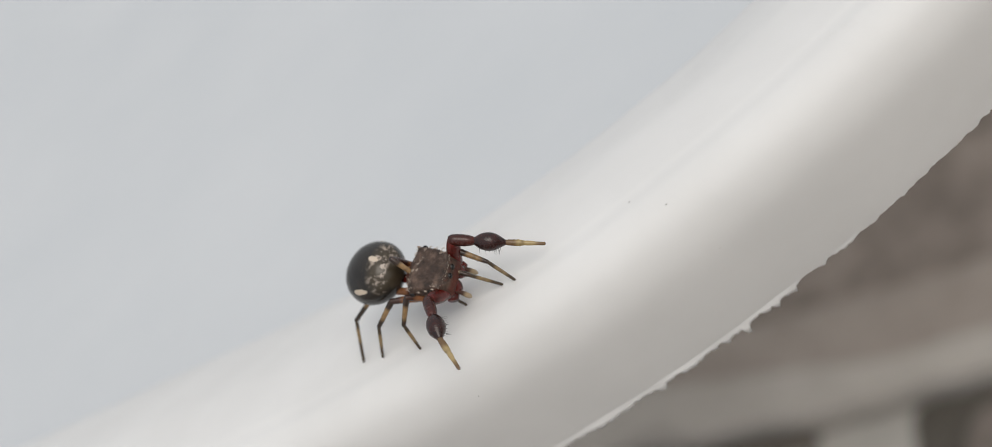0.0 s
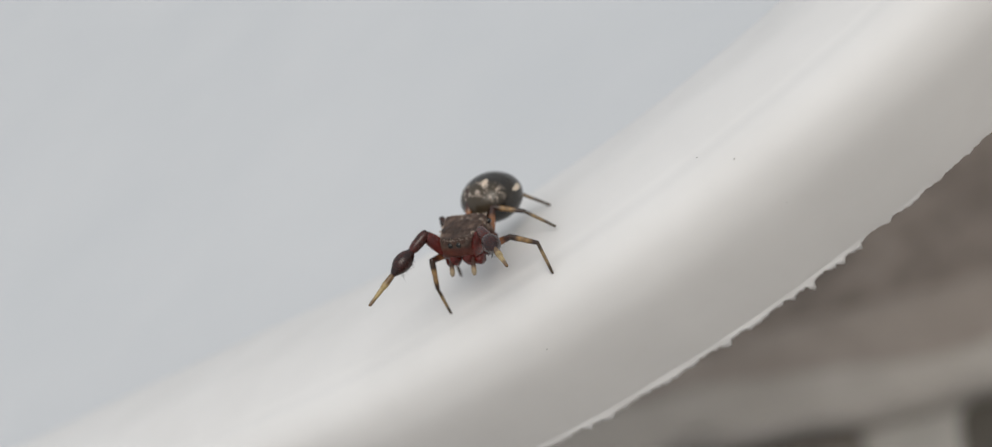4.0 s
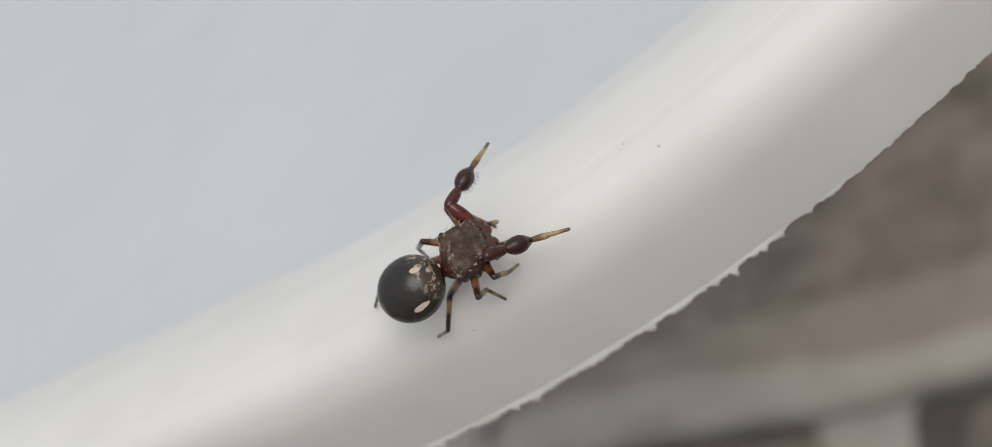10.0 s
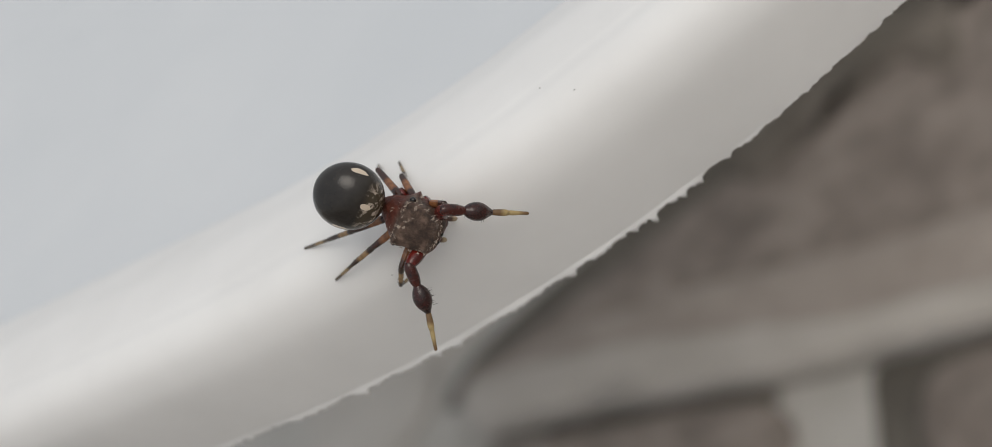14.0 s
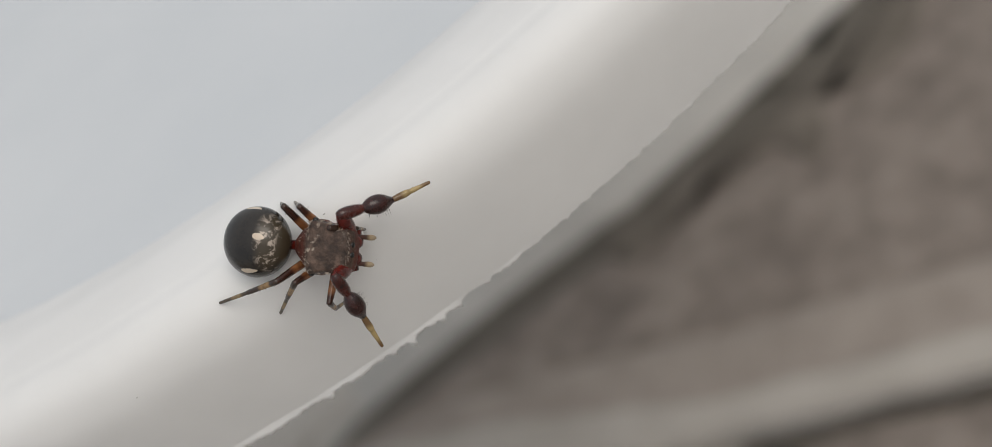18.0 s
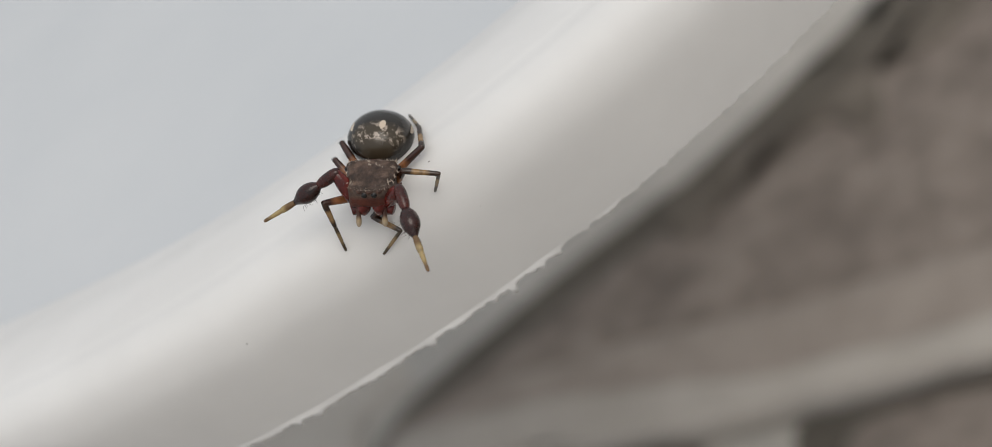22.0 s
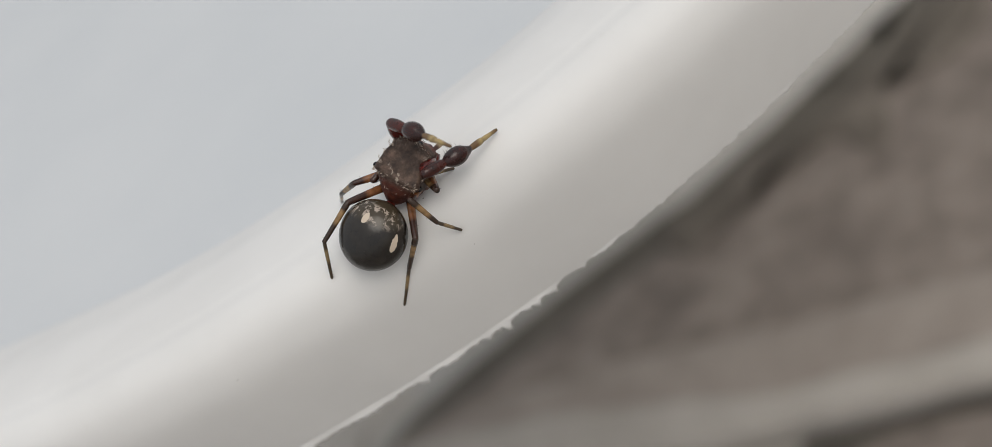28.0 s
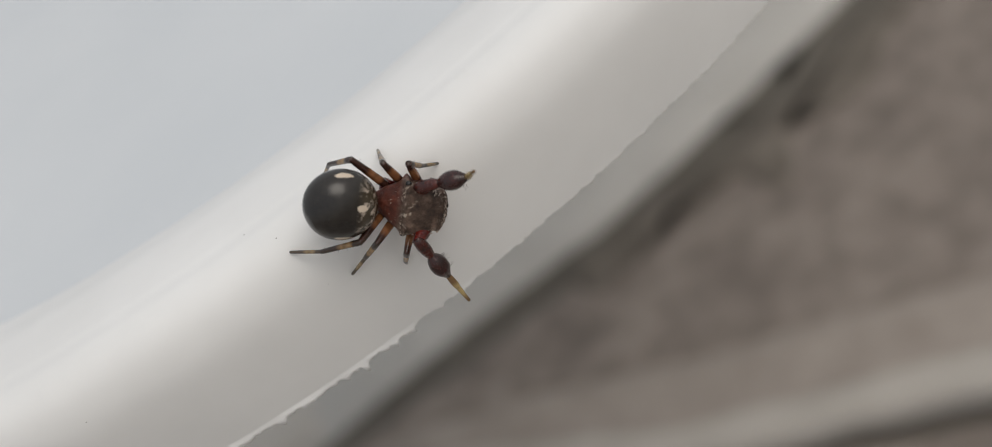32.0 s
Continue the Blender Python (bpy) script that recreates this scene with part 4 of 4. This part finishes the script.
# where the feet stand: seconds, then (along, up) on the rim in millimetres for second left and right, third left and right, hind left and right
FEET_ROWS = [
    (0, -5.31, 8.04, -9.71, 7.64, -5.83, 8.21, -11.48, 8.31, -7.46, 8.35, -12.43, 8.62),
    (1, -7.02, 6.92, -11.81, 7.78, -6.69, 7.93, -11.40, 9.70, -7.12, 7.78, -10.80, 11.40),
    (2, -8.44, 6.94, -11.98, 8.05, -6.80, 8.09, -10.95, 9.22, -7.16, 8.23, -7.10, 8.20),
    (3, -8.74, 6.65, -12.14, 8.05, -6.90, 8.00, -11.38, 8.21, -7.14, 8.01, -7.20, 8.20),
    (3.5, -8, 6.9, -11.6, 8.4, -6.6, 8.1, -10.8, 10.5, -6.2, 10.1, -9.3, 11.8),
    (4.2, -6.9, 7.2, -11.1, 7.6, -6.2, 9.4, -11.1, 10.2, -6.5, 11.4, -10.4, 11.8),
    (4.85, -5.7, 8.5, -9.6, 7, -6.5, 11.1, -11.1, 9, -8, 12.4, -11.6, 10.9),
    (5.5, -5.4, 9.4, -8.6, 6.6, -7.1, 11.4, -10.7, 8.2, -9, 12.3, -11.7, 10.1),
    (6, -5.84, 7.98, -8.85, 6.83, -7.20, 10.90, -11.03, 7.98, -9.20, 11.40, -11.95, 8.34),
    (7, -5.88, 8.02, -8.87, 6.87, -7.80, 10.60, -10.72, 7.26, -9.90, 10.80, -11.91, 8.12),
    (8, -5.83, 7.99, -7.76, 5.88, -8.10, 10.10, -10.17, 6.57, -10.10, 9.90, -12.70, 7.87),
    (9, -5.93, 8.01, -6.99, 5.87, -8.62, 9.80, -10.45, 6.65, -10.50, 9.30, -12.53, 7.69),
    (10, -6.00, 8.10, -5.75, 6.11, -9.13, 8.65, -6.89, 5.25, -11.85, 7.73, -9.87, 5.35),
    (11, -5.16, 8.18, -6.29, 5.74, -8.35, 8.58, -8.64, 5.11, -11.31, 7.68, -11.55, 6.01),
    (12, -5.17, 8.02, -7.85, 4.43, -8.27, 8.58, -9.48, 5.11, -9.32, 8.98, -11.94, 6.06),
    (13, -6.28, 7.94, -7.92, 4.51, -7.17, 9.21, -10.73, 5.79, -9.04, 9.28, -11.74, 7.54),
    (14, -5.44, 5.43, -8.10, 4.36, -6.64, 9.34, -10.54, 5.80, -7.71, 10.13, -11.34, 7.69),
    (14.5, -3.9, 6.1, -7.4, 4.3, -5, 7.6, -9, 6, -6.6, 8.4, -9.6, 7.3),
    (15, -2.9, 6.4, -6, 4.2, -4.4, 7.8, -8, 5.5, -6.2, 8.4, -8.9, 7),
    (15.4, -1.4, 6.9, -3.8, 4, -3.3, 8.1, -6, 4.9, -5.3, 8.2, -7.4, 6.4),
    (15.8, 0.1, 7.2, -1.4, 3.9, -2.1, 7.8, -3.8, 4.3, -4.2, 7.8, -5.4, 5.4),
    (16.2, 1.3, 7.3, 0.6, 3.9, -1.2, 7.6, -2.1, 4, -3.3, 7.5, -3.8, 4.8),
    (16.6, 1.6, 7.3, 1.2, 3.9, -0.9, 7.5, -1.4, 3.9, -2.9, 7.3, -3.2, 4.5),
    (17, 1.80, 6.90, 0.53, 3.91, -0.16, 7.79, -1.27, 3.85, -3.51, 7.28, -3.78, 4.41),
    (18, 1.54, 5.42, -0.67, 3.47, -0.07, 8.17, -2.57, 4.68, -0.59, 8.65, -4.04, 6.21),
    (19, 1.90, 6.30, -2.07, 4.51, 0.44, 7.19, -3.97, 5.98, -0.82, 9.34, -4.61, 7.96),
    (20, 0.85, 5.87, -3.41, 5.81, 0.44, 7.56, -3.53, 7.74, -0.24, 9.95, -3.60, 8.20),
    (21, -1.70, 4.71, -3.57, 5.88, 0.45, 7.88, -3.59, 7.96, 0.57, 10.14, -3.60, 7.90),
    (22, -2.53, 4.93, -3.50, 5.82, 0.27, 5.72, -2.58, 9.85, 0.84, 10.04, -2.31, 11.34),
    (23, -2.36, 4.82, -3.49, 5.77, 0.25, 5.69, -2.67, 10.33, 0.74, 10.20, -2.49, 11.73),
    (24, -2.38, 4.85, -3.49, 5.81, 0.21, 5.72, -2.65, 10.46, 0.70, 10.26, -2.51, 11.83),
    (25, -2.45, 4.82, -3.52, 5.74, 0.21, 5.68, -2.77, 10.36, 0.69, 10.21, -2.60, 11.79),
    (25.5, -0.2, 5.1, -3.8, 6.1, 1, 5.7, -3.2, 7.8, 1.2, 8.2, -2.1, 9.3),
    (26.1, -0.9, 5.1, -3.5, 6.9, 1, 5.1, -1.8, 8.5, 2.1, 6.4, -0.2, 9.6),
    (26.5, -2, 5.2, -2.6, 7.9, 0.4, 4.8, 0, 8.8, 2.1, 4.6, 1.9, 8.8),
    (26.9, -2.9, 5.7, -1.1, 8.7, -0.8, 4.6, 1.3, 8.2, 1, 4.3, 2.7, 6.9),
    (27.5, -3.3, 6.6, 0, 9, -1.8, 4.8, 1.9, 7.5, -0.3, 4.3, 2.5, 5.4),
    (28, 0.30, 9.10, 2.18, 6.96, -2.24, 9.47, 1.13, 4.98, -3.51, 6.20, -2.14, 3.75),
    (29, 2.96, 6.50, 2.01, 4.82, 0.05, 8.60, 0.70, 4.46, -3.22, 7.36, -1.91, 3.98),
    (30, 3.44, 7.15, 1.40, 4.12, 0.89, 7.78, -0.69, 4.24, -0.02, 8.53, -3.05, 5.19),
    (31, 3.00, 6.76, 0.66, 4.20, 1.91, 7.67, -0.85, 5.23, 0.10, 8.10, -1.27, 5.30),
    (32, 6.63, 5.36, 3.67, 2.82, 5.31, 7.14, 1.99, 3.95, 3.17, 7.81, 0.83, 6.02),
]
# how the legs bend: seconds, then the swing of the bent plane out of the upright and the angle of the tarsus in it, radians, for the forelegs and the feet in their order
BEND_ROWS = [
    (0, -0.23, 0.38, -0.40, 0.46, -0.22, 0.70, -0.26, 0.84, 0.25, 0.70, -0.44, 0.63, 0.20, 0.60, -0.86, 0.81),
    (1, -0.35, 0.28, -0.27, 0.41, -1.30, 0.92, -0.50, 0.52, -0.06, 1.01, -0.04, 0.68, -1.56, 1.26, -0.25, 0.65),
    (2, -0.13, 0.41, -0.45, 0.36, -0.81, 0.92, -0.61, 0.60, -0.88, 0.63, 0.13, 0.70, -1.08, 0.85, 0.01, 0.61),
    (3, -0.39, 0.31, -0.09, 0.44, -0.11, 0.96, 0.08, 0.52, -1.06, 0.68, 0.20, 0.70, -1.28, 1.18, 0.12, 0.60),
    (6, -0.27, 0.30, -0.48, 0.25, -0.41, 0.66, -0.23, 1.12, -0.30, 0.70, -0.70, 0.60, -0.43, 0.74, -1.36, 0.99),
    (7, -0.31, 0.28, -0.67, 0.33, -0.47, 0.67, -0.30, 1.13, 0.02, 0.70, -0.75, 0.57, -0.07, 0.64, -1.57, 1.04),
    (8, -0.82, 0.38, -0.49, 0.03, -0.40, 0.64, -0.58, 0.83, 0.15, 0.70, 0.02, 0.43, 0.09, 0.61, -1.73, 0.17),
    (9, -0.77, 0.28, -0.43, 0.18, -0.82, 0.50, -0.63, 0.79, 0.09, 0.57, -1.99, -0.30, 0.15, 0.60, -1.30, 0.04),
    (10, -0.50, 0.40, -0.28, 0.05, -0.35, 0.65, -0.43, 0.59, 0.35, 0.65, 0.39, 0.28, 0.56, 0.50, -2.25, -0.62),
    (11, -0.57, 0.40, -0.56, 0.20, -0.97, 0.71, -1.19, 0.50, 0.11, 0.66, 0.09, 1.06, 0.89, 0.49, -1.57, -0.29),
    (12, -0.52, 0.41, -0.43, 0.44, -0.88, 0.58, -0.06, 0.61, 0.28, 0.88, 0.18, 0.79, 0.28, 0.60, -0.95, -0.34),
    (13, -0.44, 0.36, -0.47, 0.22, -0.61, 0.59, -0.21, 0.73, -0.42, 0.56, 0.02, -0.14, 0.17, 0.62, -0.69, -0.27),
    (14, -0.48, 0.32, -0.53, 0.18, -0.88, 0.49, -0.06, 0.93, 0.84, -0.05, -0.16, 0.22, 0.95, 0.21, -0.15, 0.10),
    (17, -0.66, 0.19, -0.32, 0.16, 0.08, 0.58, 0.20, 0.85, 0.72, 0.51, -0.01, 1.15, 1.06, 0.54, 0.26, 0.51),
    (18, -0.30, 0.26, 0.03, 0.37, 0.04, 0.67, 0.50, 0.69, 0.35, 0.50, 0.19, 0.52, 0.38, 0.51, 0.38, 0.48),
    (19, -0.38, 0.34, -0.26, 0.25, 0.02, 0.69, 0.59, 0.58, -0.08, 1.29, 0.01, 0.41, 0.16, 0.55, 0.17, 0.02),
    (20, -0.30, 0.33, -0.42, 0.12, 0.19, -0.18, 0.02, 0.40, -0.28, 1.16, -0.30, 0.42, -0.08, 0.48, -0.96, -0.64),
    (21, -0.33, 0.33, -0.14, 0.25, 0.29, 0.67, 0.01, 0.63, 0.53, 1.52, 0.19, 0.58, 0.51, 0.60, -0.29, 0.30),
    (22, -0.23, 0.30, -0.22, 0.35, 0.85, -0.40, -0.01, 0.53, 0.49, 1.65, 0.49, 0.58, 0.84, 0.62, 0.37, 0.45),
    (23, -0.28, 0.29, -0.18, 0.36, -0.66, 0.60, -0.23, 0.52, 0.49, 1.63, 0.51, 0.40, 0.81, 0.64, 0.44, 0.33),
    (24, -0.22, 0.34, -0.11, 0.38, -0.92, 0.50, -0.56, 0.51, 0.50, 1.68, 0.49, 0.35, 0.79, 0.70, 0.46, 0.31),
    (25, -0.21, 0.23, -0.01, 0.35, -0.58, 0.58, -0.55, 0.53, 0.44, 1.59, 0.55, 0.37, 0.78, 0.66, 0.48, 0.29),
    (28, -0.70, 0.38, -0.49, 0.52, -0.24, 0.67, -0.56, 0.08, 0.15, 0.58, -0.10, 0.87, 0.50, 0.83, 0.58, 0.29),
    (29, -0.76, 0.46, -1.20, 0.27, -0.10, 0.69, 0.12, -0.20, 0.39, 0.58, 0.38, 1.15, 0.85, 0.44, 0.36, 0.26),
    (30, -0.53, 0.37, -0.27, 0.35, -0.71, 0.46, 0.25, 0.29, 0.36, 0.57, 0.30, 0.81, 0.35, 0.54, 0.36, 0.42),
    (31, -0.42, 0.27, -0.66, 0.31, 0.42, 0.43, -0.34, 0.58, 0.13, 0.46, -0.17, 0.46, 0.26, 0.59, -0.12, 0.53),
    (32, -1.06, -0.19, -0.54, 0.39, -1.32, 0.38, -0.22, 0.59, 0.28, 0.53, -0.26, 0.44, 0.97, 0.72, 0.08, 0.61),
]
FEET_ORDER = (("second", 1), ("second", -1), ("third", 1), ("third", -1), ("hind", 1), ("hind", -1))


def foot_at(t, k):
    """The place of foot k at any time, and how far it is lifted; it stands, then steps over."""
    for a, b in zip(FEET_ROWS, FEET_ROWS[1:]):
        if a[0] <= t <= b[0] + 1e-6:
            f = (t - a[0]) / (b[0] - a[0])
            first = 0.12 + 0.07 * ((k * 5) % 6)
            s = min(1.0, max(0.0, (f - first) / 0.4))
            s = s * s * (3 - 2 * s)
            p, q = Vector(a[1 + 2 * k : 3 + 2 * k]), Vector(b[1 + 2 * k : 3 + 2 * k])
            w = p.lerp(q, s)
            return on_rim(w.x, w.y), min(0.45, 0.4 * (q - p).length) * math.sin(math.pi * s) * MM, off_rim(w.x, w.y)
    return None


def bends_at(t):
    """The bends of the eight legs at any time."""
    for a, b in zip(BEND_ROWS, BEND_ROWS[1:]):
        if a[0] <= t <= b[0] + 1e-6:
            f = (t - a[0]) / (b[0] - a[0])
            f = f * f * (3 - 2 * f)
            v = [p + (q - p) * f for p, q in zip(a[1:], b[1:])]
            return list(zip(v[0::2], v[1::2]))
    return None


# how far the palps hang from the level, degrees
PALP_ROWS = [(0, 64), (11, 64), (12, 52), (14, 62), (16.4, 48), (17, 30), (17.6, 44), (19, 74), (20, 82), (21, 68), (22, 63), (25, 63), (28, 62), (30, 46), (31, 80), (32, 70)]


def palp_pose(side, t):
    hang = float(np.interp(t, [r[0] for r in PALP_ROWS], [r[1] for r in PALP_ROWS]))
    return pose(0.8 * MM, 0.44 * side * MM, 1.32 * MM, 0, hang, 2 * side)


def abdomen_pose(lift, swing):
    """The abdomen swings about the waist."""
    e, w = radians(lift), radians(swing)
    centre = Vector((-1.4 - ABDOMEN_REACH * math.cos(e) * math.cos(w), -ABDOMEN_REACH * math.sin(w) * math.cos(e), 1.45 + ABDOMEN_REACH * math.sin(e))) * MM
    return Matrix.Translation(centre) @ pose(0, 0, 0, 0, lift - 24.8, swing)


def motions():
    step = 0.1
    times = [round(i * step, 3) for i in range(int(32 / step) + 1)]
    states = [between(t) for t in times]
    walk(spider, [(t, s[0]) for t, s in zip(times, states)])
    walk(abdomen, [(t, abdomen_pose(*s[2])) for t, s in zip(times, states)])
    for side, palp in palps.items():
        walk(palp, [(t, palp_pose(side, t)) for t in times[::5]])
    rows = {key: [] for key in leg_parts}
    for t, (m, tips, _) in zip(times, states):
        back = m.inverted()
        bends = bends_at(t)
        rows["fore", 1].append((t, leg_poses("fore", 1, tips[0], *bends[0])))
        rows["fore", -1].append((t, leg_poses("fore", -1, tips[1], *bends[1])))
        for k, key in enumerate(FEET_ORDER):
            place, lift, off = foot_at(t, k)
            rows[key].append((t, leg_poses(*key, back @ (place + off * lift), *bends[2 + k])))
    for key, own in leg_parts.items():
        for k in range(3):
            walk(own[k], [(t, p[k]) for t, p in rows[key]])


motions()
